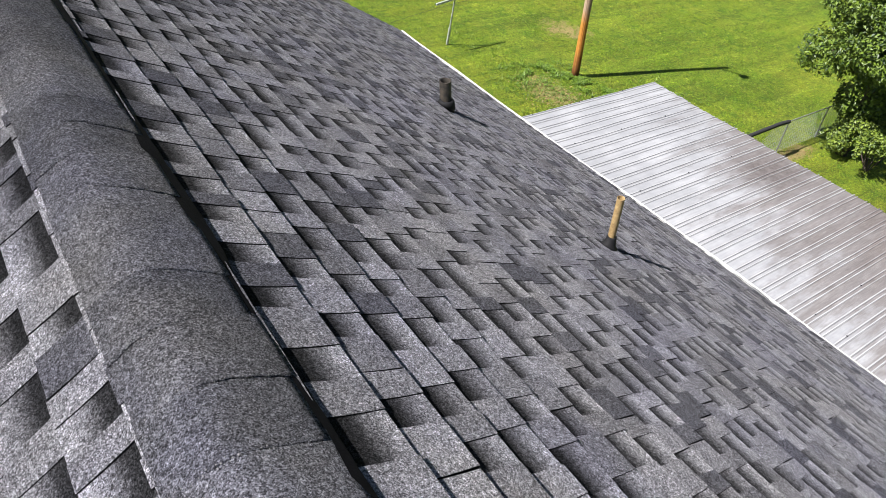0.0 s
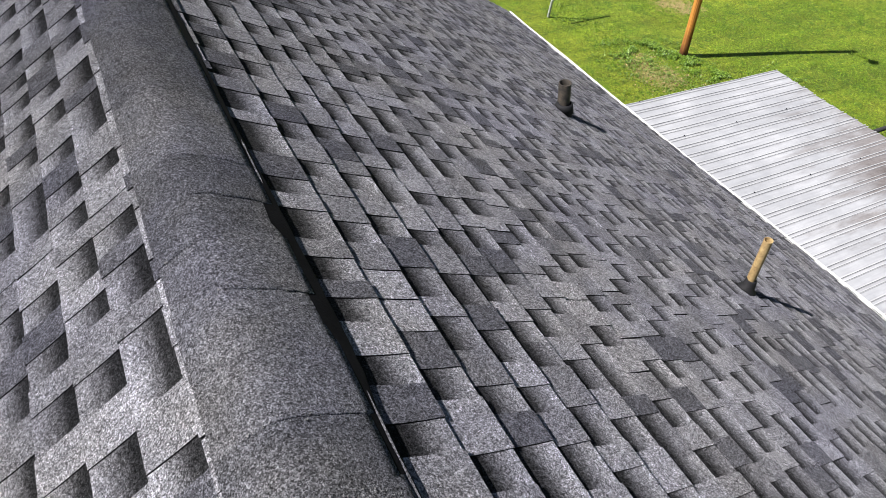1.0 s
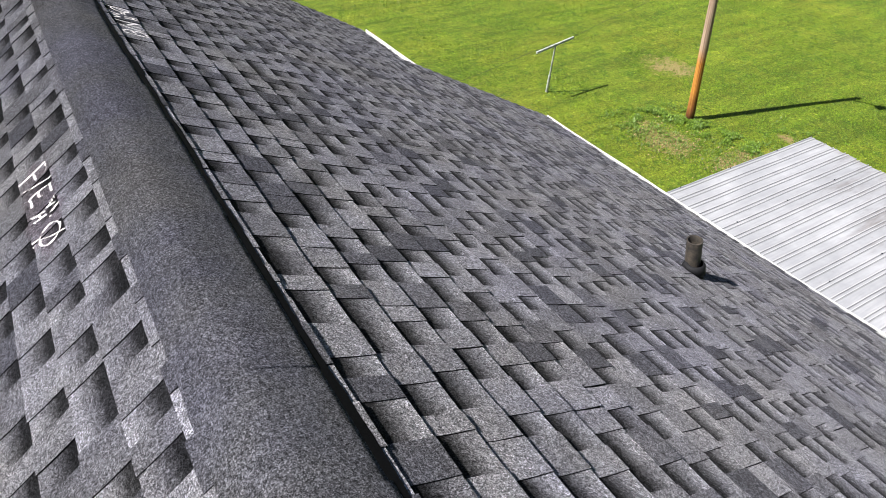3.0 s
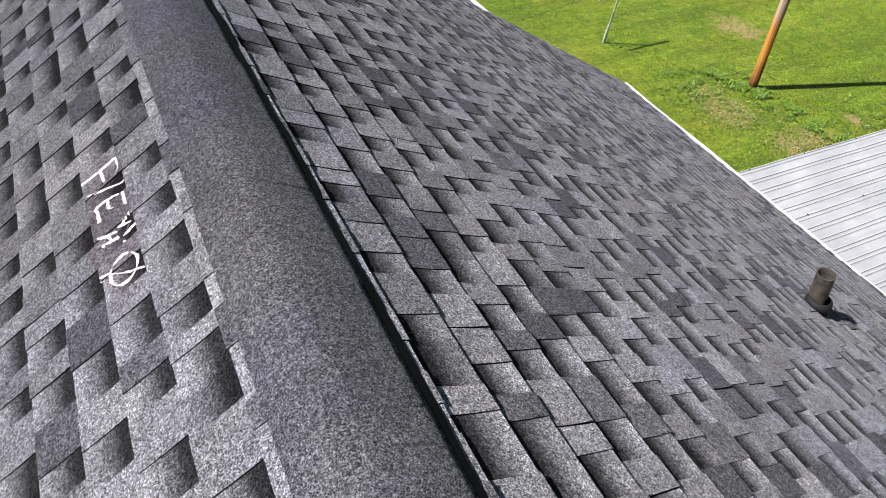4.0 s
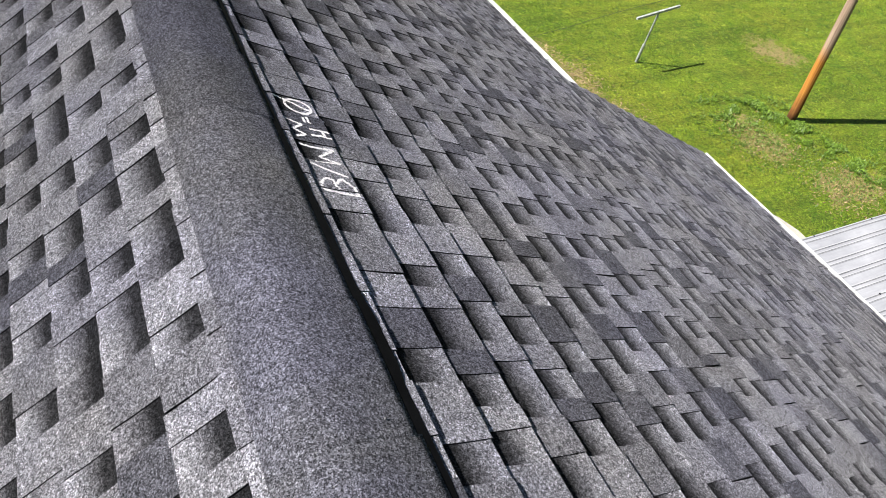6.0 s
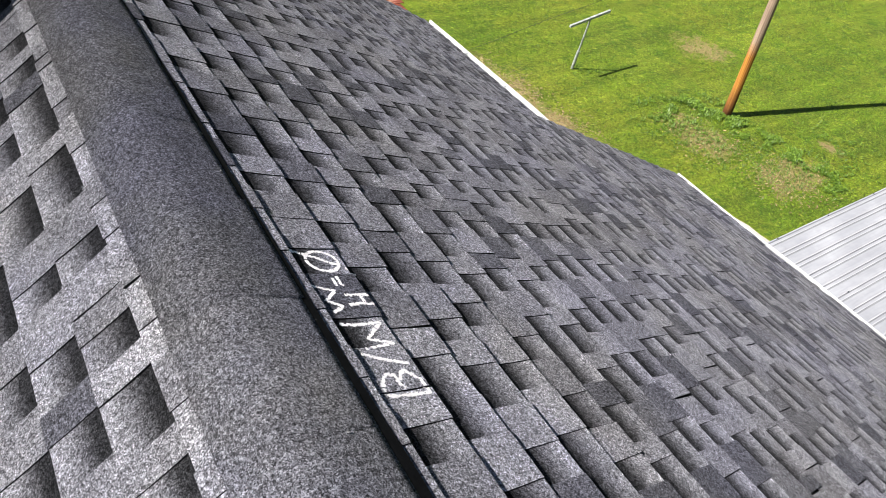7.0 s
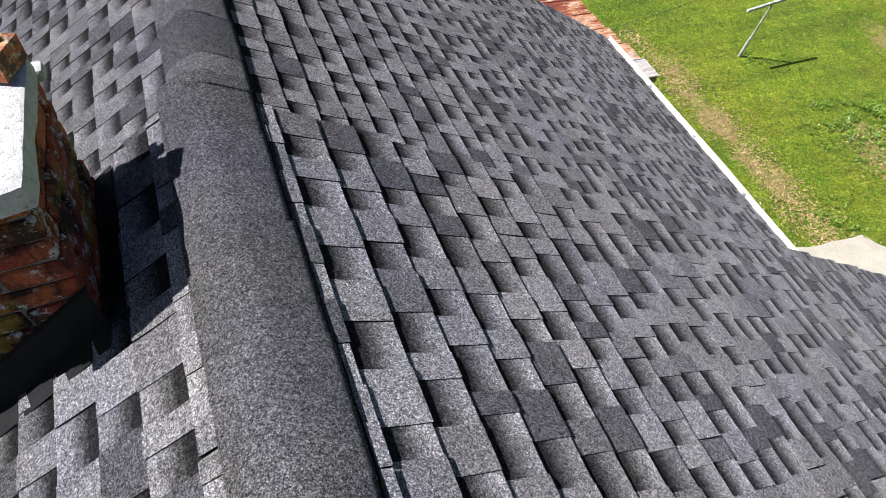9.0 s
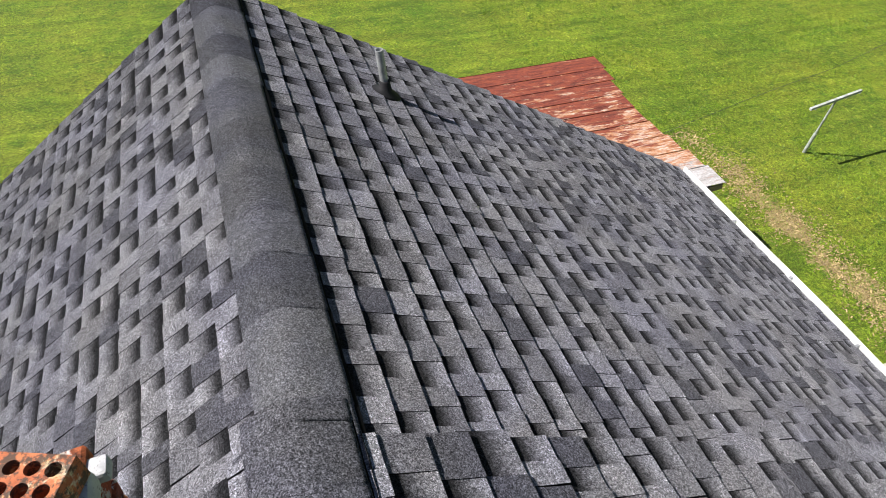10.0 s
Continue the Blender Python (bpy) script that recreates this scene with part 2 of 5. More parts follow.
def brick_mat():
    """Old red brick, sooted nearly black in patches, with ochre stains and pale lichen."""
    m = Net("brick", 0.92)
    m.bsdf.inputs["Specular IOR Level"].default_value = 0.2
    info = m.node("ShaderNodeObjectInfo")
    c = m.ramp(info.outputs["Random"], (0.0, (0.22, 0.046, 0.026)), (0.5, (0.34, 0.072, 0.032)), (0.85, (0.36, 0.115, 0.040)), (1.0, (0.32, 0.20, 0.045)))
    c = m.mix(m.ramp(m.noise(7, 6, 0.7), (0.46, 0.0), (0.58, 0.93)), c, (0.016, 0.012, 0.011))
    c = m.mix(m.ramp(m.noise(4.5, 4, 0.6), (0.60, 0.0), (0.68, 0.75)), c, (0.20, 0.13, 0.02))
    c = m.mix(m.ramp(m.noise(19, 6, 0.8), (0.56, 0.0), (0.60, 0.85)), c, (0.46, 0.45, 0.42))
    m.color(m.mix(1.0, c, m.ramp(m.noise(140, 3, 0.7), (0.3, 0.6), (0.7, 1.3)), "MULTIPLY"))
    m.bump(m.noise(60, 6, 0.7), 0.006, 0.9)
    return m.mat


def pole_mat():
    m = Net("pole_wood", 0.75)
    grain = m.node("ShaderNodeMapping", Vector=m.place, Scale=(34, 34, 0.7)).outputs[0]
    z = m.node("ShaderNodeSeparateXYZ", Vector=m.place).outputs[2]
    c = m.ramp(m.noise(1.0, 5, 0.65, grain), (0.3, (0.15, 0.045, 0.008)), (0.5, (0.42, 0.165, 0.020)), (0.72, (0.62, 0.34, 0.075)))
    gray = m.ramp(m.noise(1.0, 5, 0.65, grain), (0.35, (0.16, 0.115, 0.085)), (0.7, (0.46, 0.37, 0.29)))
    weather = m.math("ADD", m.math("MULTIPLY", m.math("SUBTRACT", z, 1.9), 0.62), m.noise(0.8, 4, 0.6))
    c = m.mix(m.ramp(weather, (0.35, 0.0), (0.75, 0.85)), c, gray)
    c = m.mix(m.ramp(m.math("ADD", z, m.math("MULTIPLY", m.noise(5, 4), 0.5)), (0.15, 0.9), (1.35, 0.0)), c, (0.085, 0.022, 0.010))
    m.color(c)
    m.bump(m.noise(1.0, 5, 0.65, grain), 0.006, 0.7)
    return m.mat


def leaf_mat(name, a, b):
    m = Net(name, 0.5)
    r = m.node("ShaderNodeNewGeometry").outputs["Random Per Island"]
    m.color(m.ramp(r, (0.0, a), (0.6, b), (1.0, tuple(v * 1.5 for v in b))))
    m.bsdf.inputs["Transmission Weight"].default_value = 0.0
    return m.mat


TAB = granules("shingle_tab", (0.144, 0.143, 0.165), (0.337, 0.331, 0.361), warm=0.6, few=0.10, spread=0.22, smear=True)
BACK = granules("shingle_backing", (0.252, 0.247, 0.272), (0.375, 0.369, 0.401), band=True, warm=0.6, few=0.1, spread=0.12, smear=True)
CAPM = granules("ridge_cap_granules", (0.148, 0.147, 0.165), (0.177, 0.175, 0.194), warm=1.0, few=0.3)
CAP_DARK = granules("dark_cap_granules", (0.125, 0.125, 0.140), (0.140, 0.140, 0.155), warm=0.8)
CAP_LIGHT = granules("light_cap_granules", (0.180, 0.180, 0.194), (0.218, 0.218, 0.235), warm=0.8)
EDGE = plain("cut_asphalt_edge", (0.016, 0.016, 0.018), 0.9, 0, 40, 0.4, 200, 0.001, shine=0.1)
DECK = plain("roof_deck", (0.02, 0.02, 0.022), 0.9, shine=0.15)
BLACK = plain("black_plastic", (0.005, 0.005, 0.006), 0.85, spread=0.5, fine=160.0, depth=0.004, shine=0.05)
TAR = plain("flashing_black", (0.009, 0.009, 0.011), 0.75, spread=0.5, scale=20, depth=0.002, shine=0.15)
PIPE_DARK = plain("pipe_iron", (0.05, 0.048, 0.046), 0.6, 0.2, 25, 0.5, 90, tint=(0.085, 0.07, 0.055))
PIPE_TAN = plain("pipe_tan", (0.36, 0.22, 0.09), 0.65, 0.0, 14, 0.45, 90, tint=(0.44, 0.32, 0.15))
PIPE_GREY = plain("pipe_galvanised", (0.42, 0.43, 0.43), 0.5, 0.25, 20, 0.4)
RUBBER = plain("boot_rubber", (0.012, 0.012, 0.014), 0.75, 0, 30, 0.4, shine=0.25)
WHITE = plain("white_metal", (0.66, 0.66, 0.62), 0.45, 0, 2.2, 0.28, 40, tint=(0.74, 0.74, 0.72))
SIDING = plain("siding", (0.62, 0.62, 0.60), 0.6, 0, 2, 0.15, 30)


def cement_mat():
    m = Net("whitewashed_cement", 0.85)
    c = m.ramp(m.noise(22, 6, 0.7), (0.3, (0.36, 0.36, 0.37)), (0.5, (0.46, 0.46, 0.47)), (0.7, (0.53, 0.53, 0.54)))
    c = m.mix(m.ramp(m.noise(60, 4, 0.8), (0.57, 0.0), (0.63, 0.85)), c, (0.20, 0.19, 0.18))
    c = m.mix(m.ramp(m.noise(9, 5, 0.8), (0.58, 0.0), (0.70, 0.6)), c, (0.36, 0.34, 0.32))
    m.color(c)
    m.bump(m.noise(45, 6, 0.75), 0.010, 0.9)
    return m.mat


CEMENT = cement_mat()
MORTAR = plain("mortar", (0.26, 0.25, 0.22), 0.95, 0, 30, 0.5, 90, 0.006)
CONCRETE = plain("concrete", (0.42, 0.39, 0.33), 0.9, 0, 1.5, 0.25, 30, 0.004)
TIMBER = plain("timber", (0.24, 0.19, 0.14), 0.8, 0, 9, 0.3, 60, 0.002)
STEEL = plain("galvanised_steel", (0.40, 0.41, 0.42), 0.5, 0.5, 12, 0.3)
POSTM = plain("weathered_white_post", (0.34, 0.37, 0.33), 0.6, 0.1, 7, 0.4, 50, tint=(0.50, 0.53, 0.49))
CHALK = plain("chalk", (0.86, 0.82, 0.82), 0.95, 0, 90, 0.25, 260, 0.001)
CRUMB = plain("pale_granule", (0.42, 0.41, 0.42), 0.95, 0, 90, 0.5, 260, 0.001)
FOAM = plain("black_foam", (0.03, 0.03, 0.032), 0.9, 0, 14, 0.4)
WIRE = plain("wire", (0.06, 0.06, 0.055), 0.6)
BARK = plain("bark", (0.10, 0.075, 0.055), 0.9, 0, 9, 0.5, 60, 0.01)
LEAF = leaf_mat("leaf", (0.016, 0.042, 0.006), (0.092, 0.140, 0.013))
SHRUB = leaf_mat("shrub_leaf", (0.035, 0.070, 0.008), (0.12, 0.165, 0.016))
WEED = leaf_mat("weed", (0.045, 0.100, 0.006), (0.105, 0.175, 0.011))
BLADE = leaf_mat("blade", (0.070, 0.155, 0.006), (0.155, 0.24, 0.011))
STRAW = leaf_mat("straw", (0.16, 0.11, 0.045), (0.30, 0.23, 0.10))
EARTH = leaf_mat("earth", (0.15, 0.095, 0.045), (0.34, 0.25, 0.12))
GRASS = grass_mat()
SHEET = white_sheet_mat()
RUST = rust_sheet_mat()
BRICK = brick_mat()


def lichen_brick_mat():
    m = Net("lichen_brick", 0.92)
    c = m.ramp(m.noise(14, 5, 0.7), (0.35, (0.34, 0.09, 0.035)), (0.6, (0.46, 0.15, 0.06)))
    c = m.mix(m.ramp(m.noise(23, 6, 0.75), (0.52, 0.0), (0.60, 0.8)), c, m.ramp(m.noise(60, 3), (0.35, (0.50, 0.42, 0.20)), (0.65, (0.62, 0.60, 0.46))))
    c = m.mix(m.ramp(m.noise(38, 5, 0.8), (0.47, 0.0), (0.54, 0.9)), c, (0.05, 0.04, 0.03))
    m.color(c)
    m.bump(m.noise(70, 6, 0.75), 0.006, 0.9)
    return m.mat


LICHEN_BRICK = lichen_brick_mat()
POLE = pole_mat()


# ---- mesh helpers ----
def mesh_from(name, verts, faces, mats, index=None, smooth=False, uvs=None):
    me = bpy.data.meshes.new(name)
    me.from_pydata([tuple(v) for v in verts], [], faces)
    for m in mats if isinstance(mats, (list, tuple)) else [mats]:
        me.materials.append(m)
    if index is not None:
        me.polygons.foreach_set("material_index", index)
    if smooth:
        me.polygons.foreach_set("use_smooth", [True] * len(me.polygons))
    if uvs is not None:
        layer = me.uv_layers.new(name="UVMap")
        flat = [c for f in faces for i in f for c in uvs[i]]
        layer.data.foreach_set("uv", flat)
    me.update()
    return me


def part(name, bm, material, parent=None, label="", smooth=False):
    """Links a bmesh as one mesh object, under a thing or a part."""
    me = bpy.data.meshes.new(name)
    bm.to_mesh(me)
    bm.free()
    me.materials.append(material)
    if smooth:
        me.polygons.foreach_set("use_smooth", [True] * len(me.polygons))
    ob = new(name, me)
    if parent:
        ob.parent = parent
        ob.matrix_parent_inverse = parent.matrix_world.inverted() if parent.type != "EMPTY" else parent.matrix_basis.inverted()
    return tagged(ob, label)


def empty(name, m, label, category, group="", kind=""):
    ob = new(name)
    ob.matrix_basis = m
    ob.empty_display_size = 0.1
    return tagged(ob, label, category, group, kind)


def box(x0, x1, y0, y1, z0, z1, bevel=0.0, rough=0.0, seg=2):
    bm = bmesh.new()
    bmesh.ops.create_cube(bm, size=1)
    bmesh.ops.scale(bm, vec=(x1 - x0, y1 - y0, z1 - z0), verts=bm.verts)
    bmesh.ops.translate(bm, vec=((x0 + x1) / 2, (y0 + y1) / 2, (z0 + z1) / 2), verts=bm.verts)
    if bevel:
        bmesh.ops.bevel(bm, geom=bm.edges[:], offset=bevel, segments=seg, affect="EDGES", profile=0.6)
    if rough:
        for v in bm.verts:
            v.co += rough * noise.noise_vector(v.co * 9)
    return bm


def turn(profile, segments=20, cap=True):
    """A body of rotation about z from (radius, z) pairs."""
    bm = bmesh.new()
    rings = []
    for r, z in profile:
        rings.append([bm.verts.new((r * math.cos(a), r * math.sin(a), z)) for a in (2 * math.pi * k / segments for k in range(segments))])
    for lo, hi in zip(rings, rings[1:]):
        for k in range(segments):
            bm.faces.new((lo[k], lo[(k + 1) % segments], hi[(k + 1) % segments], hi[k]))
    if cap:
        bm.faces.new(rings[0][::-1])
        bm.faces.new(rings[-1])
    return bm


def tube(points, radius, segments=10):
    """A round bar along a line of points; radius may be a list."""
    bm = bmesh.new()
    pts = [Vector(p) for p in points]
    radii = radius if isinstance(radius, (list, tuple)) else [radius] * len(pts)
    rings = []
    for i, p in enumerate(pts):
        d = (pts[min(i + 1, len(pts) - 1)] - pts[max(i - 1, 0)]).normalized()
        a = d.orthogonal().normalized() if i == 0 else (a - d * a.dot(d)).normalized()
        b = d.cross(a)
        rings.append([bm.verts.new(p + radii[i] * (a * math.cos(t) + b * math.sin(t))) for t in (2 * math.pi * k / segments for k in range(segments))])
    for lo, hi in zip(rings, rings[1:]):
        for k in range(segments):
            bm.faces.new((lo[k], lo[(k + 1) % segments], hi[(k + 1) % segments], hi[k]))
    bm.faces.new(rings[0][::-1])
    bm.faces.new(rings[-1])
    bmesh.ops.recalc_face_normals(bm, faces=bm.faces[:])
    return bm


# ---- plan ----
PITCH = radians(34.5)
C, S = math.cos(PITCH), math.sin(PITCH)
T = S / C
Z_RIGHT, Z_LEFT = 9.2, 9.255          # heights of the two slopes over x = 0
RIDGE_X, RIDGE_Z = -0.04, 9.2275
Y_BACK, Y_STEP, Y_GABLE = -3.6, 6.365, 10.06
EAVE_NEAR, EAVE_FAR = 4.74, 4.02
DROP = 0.40                           # the farther roof lies this much lower
EXPO = 0.143
SPLAY = 0.17                          # how far the gable end of the lower sunlit slope runs out of square


def eave_near(y):
    """The long eave wanders a little."""
    return float(np.interp(y, (-3.6, -1.1, 0.2, 1.6, 3.6, 5.2, 6.6), (4.52, 4.62, 4.74, 4.78, 4.74, 4.78, 4.86)))


def ground_z(x, y):
    u = 40 * math.tanh(x / 40)
    return 1.2 - 0.1 * u + 0.05 * noise.noise((x * 0.25, y * 0.25, 0)) * min(1, abs(x - 12.3) + 0.1)


def slope_frame(side, lower=0.0):
    """Local x along the ridge, y down the slope, z out of it; the origin at x = 0."""
    if side > 0:
        ex, ey, z0 = Vector((0, -1, 0)), Vector((C, 0, -S)), Z_RIGHT
    else:
        ex, ey, z0 = Vector((0, 1, 0)), Vector((-C, 0, -S)), Z_LEFT
    ez = ex.cross(ey)
    m = Matrix((ex, ey, ez)).transposed().to_4x4()
    m.translation = Vector((0, 0, z0 - lower))
    return m


# ---- ground ----
def build_ground():
    def axis(fine0, fine1, step, far):
        a = list(np.arange(fine0, fine1 + 1e-6, step))
        out, d = fine1, step
        while out < far:
            d *= 1.35
            out += d
            a.append(out)
        out, d = fine0, step
        while out > -far:
            d *= 1.35
            out -= d
            a.insert(0, out)
        return a

    xs, ys = axis(-14, 40, 0.6, 900), axis(-6, 42, 0.6, 900)
    verts = [(x, y, ground_z(x, y)) for y in ys for x in xs]
    w = len(xs)
    faces = [(j * w + i, j * w + i + 1, (j + 1) * w + i + 1, (j + 1) * w + i) for j in range(len(ys) - 1) for i in range(w - 1)]
    tagged(new("ground", mesh_from("ground", verts, faces, GRASS, smooth=True)), "mown green lawn with bare dirt patches and clover", "lawn", kind="structure")


build_ground()


# ---- house body ----
def build_house():
    lo = -0.6
    house = empty("house", pose(0, 0, lo), "two storey house under a grey shingle roof", "house", kind="structure")

    def prism(y0, y1, half, drop):
        x1 = half
        z1 = Z_RIGHT - drop - T * x1 - 0.16
        zt = RIDGE_Z - drop - 0.18
        bm = bmesh.new()
        prof = [(-x1, lo), (x1, lo), (x1, z1), (RIDGE_X, zt), (-x1, z1)]
        a = [bm.verts.new((x, y0, z)) for x, z in prof]
        b = [bm.verts.new((x, y1, z)) for x, z in prof]
        bm.faces.new(a)
        bm.faces.new(b[::-1])
        for i in range(5):
            bm.faces.new((a[i], b[i], b[(i + 1) % 5], a[(i + 1) % 5]))
        bmesh.ops.recalc_face_normals(bm, faces=bm.faces[:])
        return bm

    part("wall", prism(Y_BACK + 0.3, Y_STEP - 0.15, EAVE_NEAR - 0.4, 0.0), SIDING, house, "pale siding wall")
    part("wall", prism(Y_STEP - 0.148, Y_GABLE - 0.25, EAVE_FAR - 0.35, DROP), SIDING, house, "pale siding wall")
    return house


build_house()


def deck(name, side, y0, y1, half, lower, splay=0.0):
    """The boarded roof slope below the shingles."""
    f = slope_frame(side, lower)
    v1 = half / C
    v0 = (0.055 + RIDGE_X * side) / C if side > 0 else (0.055 - RIDGE_X) / C
    ya, yb = (-y1, -y0) if side > 0 else (y0, y1)
    bm = box(ya + 0.01, yb - 0.01, v0, v1 - 0.012, -0.09, -0.002)
    for v in bm.verts:
        if v.co.x > (ya + yb) / 2:
            v.co.x += splay * min(v.co.y * C, 2.4)
    ob = part(name, bm, DECK)
    ob.matrix_basis = f
    return ob


SLOPES = {
    "near_right": tagged(deck("roof_near_right", 1, Y_BACK, Y_STEP, EAVE_NEAR, 0.0), "roof slope of grey laminated asphalt shingles", "roof", kind="structure"),
    "near_left": tagged(deck("roof_near_left", -1, Y_BACK, Y_STEP, EAVE_NEAR, 0.0), "sunlit roof slope of grey laminated shingles", "roof", kind="structure"),
    "far_right": tagged(deck("roof_far_right", 1, Y_STEP - 0.1, Y_GABLE, EAVE_FAR, DROP), "lower roof slope of grey laminated shingles", "roof", kind="structure"),
    "far_left": tagged(deck("roof_far_left", -1, Y_STEP - 0.1, Y_GABLE, EAVE_FAR, DROP, SPLAY), "lower sunlit roof slope of grey shingles", "roof", kind="structure"),
}


# ---- gutters and trims ----
def gutter(name, x_of, y0, y1, z_of, wide, label):
    """White box gutter with a rolled lip, open on top, against the eave."""
    g = empty(name, pose(x_of(y0), y0, z_of(x_of(y0))), label, "gutter", "gutters along the eaves")
    bm = bmesh.new()
    prof = [(-0.012, 0.035), (-0.012, -0.10), (wide * 0.75, -0.10), (wide, -0.005), (wide + 0.006, 0.006), (wide - 0.010, 0.008), (wide - 0.012, -0.008), (wide * 0.72, -0.09), (0.0, -0.09), (0.0, 0.03)]
    n = max(2, int((y1 - y0) / 0.5))
    rings = []
    for k in range(n + 1):
        y = y0 + (y1 - y0) * k / n
        x = x_of(y)
        z = z_of(x)
        wob = 0.004 * math.sin(y * 1.7) + 0.003 * math.sin(y * 4.1)
        rings.append([bm.verts.new((x + px + wob, y, z + pz + wob * 0.6)) for px, pz in prof])
    for a, b in zip(rings, rings[1:]):
        for i in range(len(prof)):
            j = (i + 1) % len(prof)
            bm.faces.new((a[i], b[i], b[j], a[j]))
    bm.faces.new(rings[0])
    bm.faces.new(rings[-1][::-1])
    bmesh.ops.recalc_face_normals(bm, faces=bm.faces[:])
    part("trough", bm, WHITE, g)
    for k in range(int((y1 - y0) / 0.8)):
        y = y0 + 0.4 + 0.8 * k
        x = x_of(y)
        z = z_of(x)
        part("hanger", box(x - 0.01, x + wide, y - 0.011, y + 0.011, z - 0.012, z - 0.007, 0.001), STEEL, g)
    return g


gutter("gutter", lambda y: eave_near(y) + 0.004, Y_BACK, Y_STEP + 0.06, lambda x: Z_RIGHT - T * x - 0.02, 0.06, "white aluminium gutter along the long eave")
gutter("gutter", lambda y: EAVE_FAR + 0.004, Y_STEP + 0.03, Y_GABLE + 0.02, lambda x: Z_RIGHT - DROP - T * x - 0.02, 0.085, "wide white aluminium gutter along the short eave")


# ---- ridge vent and caps ----
def arch_z(x, lift, soft=0.05, ridge_z=RIDGE_Z):
    return ridge_z - T * (math.hypot(x - RIDGE_X, soft)) - 0.8 * max(0.0, x - 0.065) ** 2 + lift


def vent_edge(y):
    """The vent's shaded edge draws in towards the step."""
    return 0.150 - 0.0064 * max(0.0, y - 0.2)


def ridge_vent(name, y0, y1, x0, x1, lower, label, rise=0.0):
    """Black vent body below the caps, with its ribbed open side."""
    vent = empty(name, pose(RIDGE_X, y0, RIDGE_Z - lower), label, "ridge vent", "ridge vents")
    bm = bmesh.new()
    n = 14
    rings = []
    steps = int((y1 - y0) / 0.11)
    for j in range(steps + 1):
        y = y0 + (y1 - y0) * j / steps
        edge = x1 or vent_edge(y)
        xs = [x0 + (edge - x0) * k / n for k in range(n + 1)]
        rag = 0.004 * noise.noise((y * 5, 1, 0)) + 0.003 * noise.noise((y * 19, 4, 0))
        top = [(x + (rag if k == n else 0), y, arch_z(x, 0.0215 + rise) - lower) for k, x in enumerate(xs)]
        low = [(xs[-1] + rag, y, Z_RIGHT - lower - T * xs[-1] - 0.004), (xs[0], y, Z_LEFT - lower + T * xs[0] - 0.004)]
        rings.append([bm.verts.new(p) for p in top + low])
    for a, b in zip(rings, rings[1:]):
        for i in range(len(a)):
            j = (i + 1) % len(a)
            bm.faces.new((a[i], b[i], b[j], a[j]))
    bm.faces.new(rings[0])
    bm.faces.new(rings[-1][::-1])
    bmesh.ops.recalc_face_normals(bm, faces=bm.faces[:])
    part("vent_body", bm, BLACK, vent)
    return vent


def vent_gap_shade(vent, y0, y1):
    """The black base of the vent between its edge and the shingles, widened to stand for the shade there, with slivers
    of granules caught on it.
    """
    bm = bmesh.new()
    rings = []
    steps = int((y1 - y0) / 0.03)
    for j in range(steps + 1):
        y = y0 + (y1 - y0) * j / steps
        butt = C * (0.193 - 0.0055 * (y - 3.0))
        inside = float(np.interp(y, (-0.5, -0.38, 0.2, 0.4, 1.36, 1.44, 2.40, 2.46, 2.74, 2.80, 3.22, 3.30, 3.42, 3.50), (0.012, -0.002, -0.002, 0.006, 0.003, 0.006, 0.007, -0.003, -0.003, 0.007, 0.006, -0.001, -0.001, 0.012)))
        inside = max(inside, float(np.interp(y, (4.2, 5.4), (0.0, 1.0))) * (butt - vent_edge(y) - 0.009))
        edge = max(butt - inside, vent_edge(y) + 0.006) + 0.004 * noise.noise((y * 2.3, 8, 0)) + 0.003 * noise.noise((y * 15, 2, 0))
        rings.append([bm.verts.new((x, y, Z_RIGHT - T * x + h)) for x, h in ((0.120, 0.017), (edge - 0.002, 0.017), (edge, 0.012), (edge, -0.002), (0.120, -0.002))])
    for a, b in zip(rings, rings[1:]):
        for i in range(5):
            bm.faces.new((a[i], b[i], b[(i + 1) % 5], a[(i + 1) % 5]))
    bm.faces.new(rings[0])
    bm.faces.new(rings[-1][::-1])
    bmesh.ops.recalc_face_normals(bm, faces=bm.faces[:])
    # solid black strip stands in for the shade along the vent's edge
    part("vent_base", bm, BLACK, vent, "black vent base widened over the shaded gap")
    # thin ragged slivers of a buried shingle
    for a, b in ((-2.4, -1.5), (-0.92, -0.45), (0.28, 0.50)):
        bm = bmesh.new()
        rings = []
        n = int((b - a) / 0.012)
        for k in range(n + 1):
            y = a + (b - a) * k / n
            x = 0.1585 + 0.004 * noise.noise((y * 4, 5, 0))
            w = (0.0022 + 0.0016 * noise.noise((y * 22, 9, 0))) * min(1.0, 0.2 + 6 * k / n, 0.2 + 6 * (n - k) / n)
            rings.append([bm.verts.new((x + dx, y, Z_RIGHT - T * (x + dx) + h)) for dx, h in ((-w, 0.016), (-w, 0.019), (w, 0.019), (w, 0.016))])
        for c, d in zip(rings, rings[1:]):
            for e in range(3):
                bm.faces.new((c[e], c[e + 1], d[e + 1], d[e]))
        bmesh.ops.recalc_face_normals(bm, faces=bm.faces[:])
        part("sliver", bm, TAB, vent, "grey granule sliver")


VENT_NEAR = ridge_vent("ridge_vent", Y_BACK, Y_STEP + 0.05, -0.142, None, 0.0, "black ridge vent capped with grey shingles")
VENT_FAR = ridge_vent("ridge_vent", Y_STEP - 0.08, Y_GABLE - 0.02, -0.165, 0.135, DROP, "black ridge vent capped with light and dark grey shingles", 0.009)


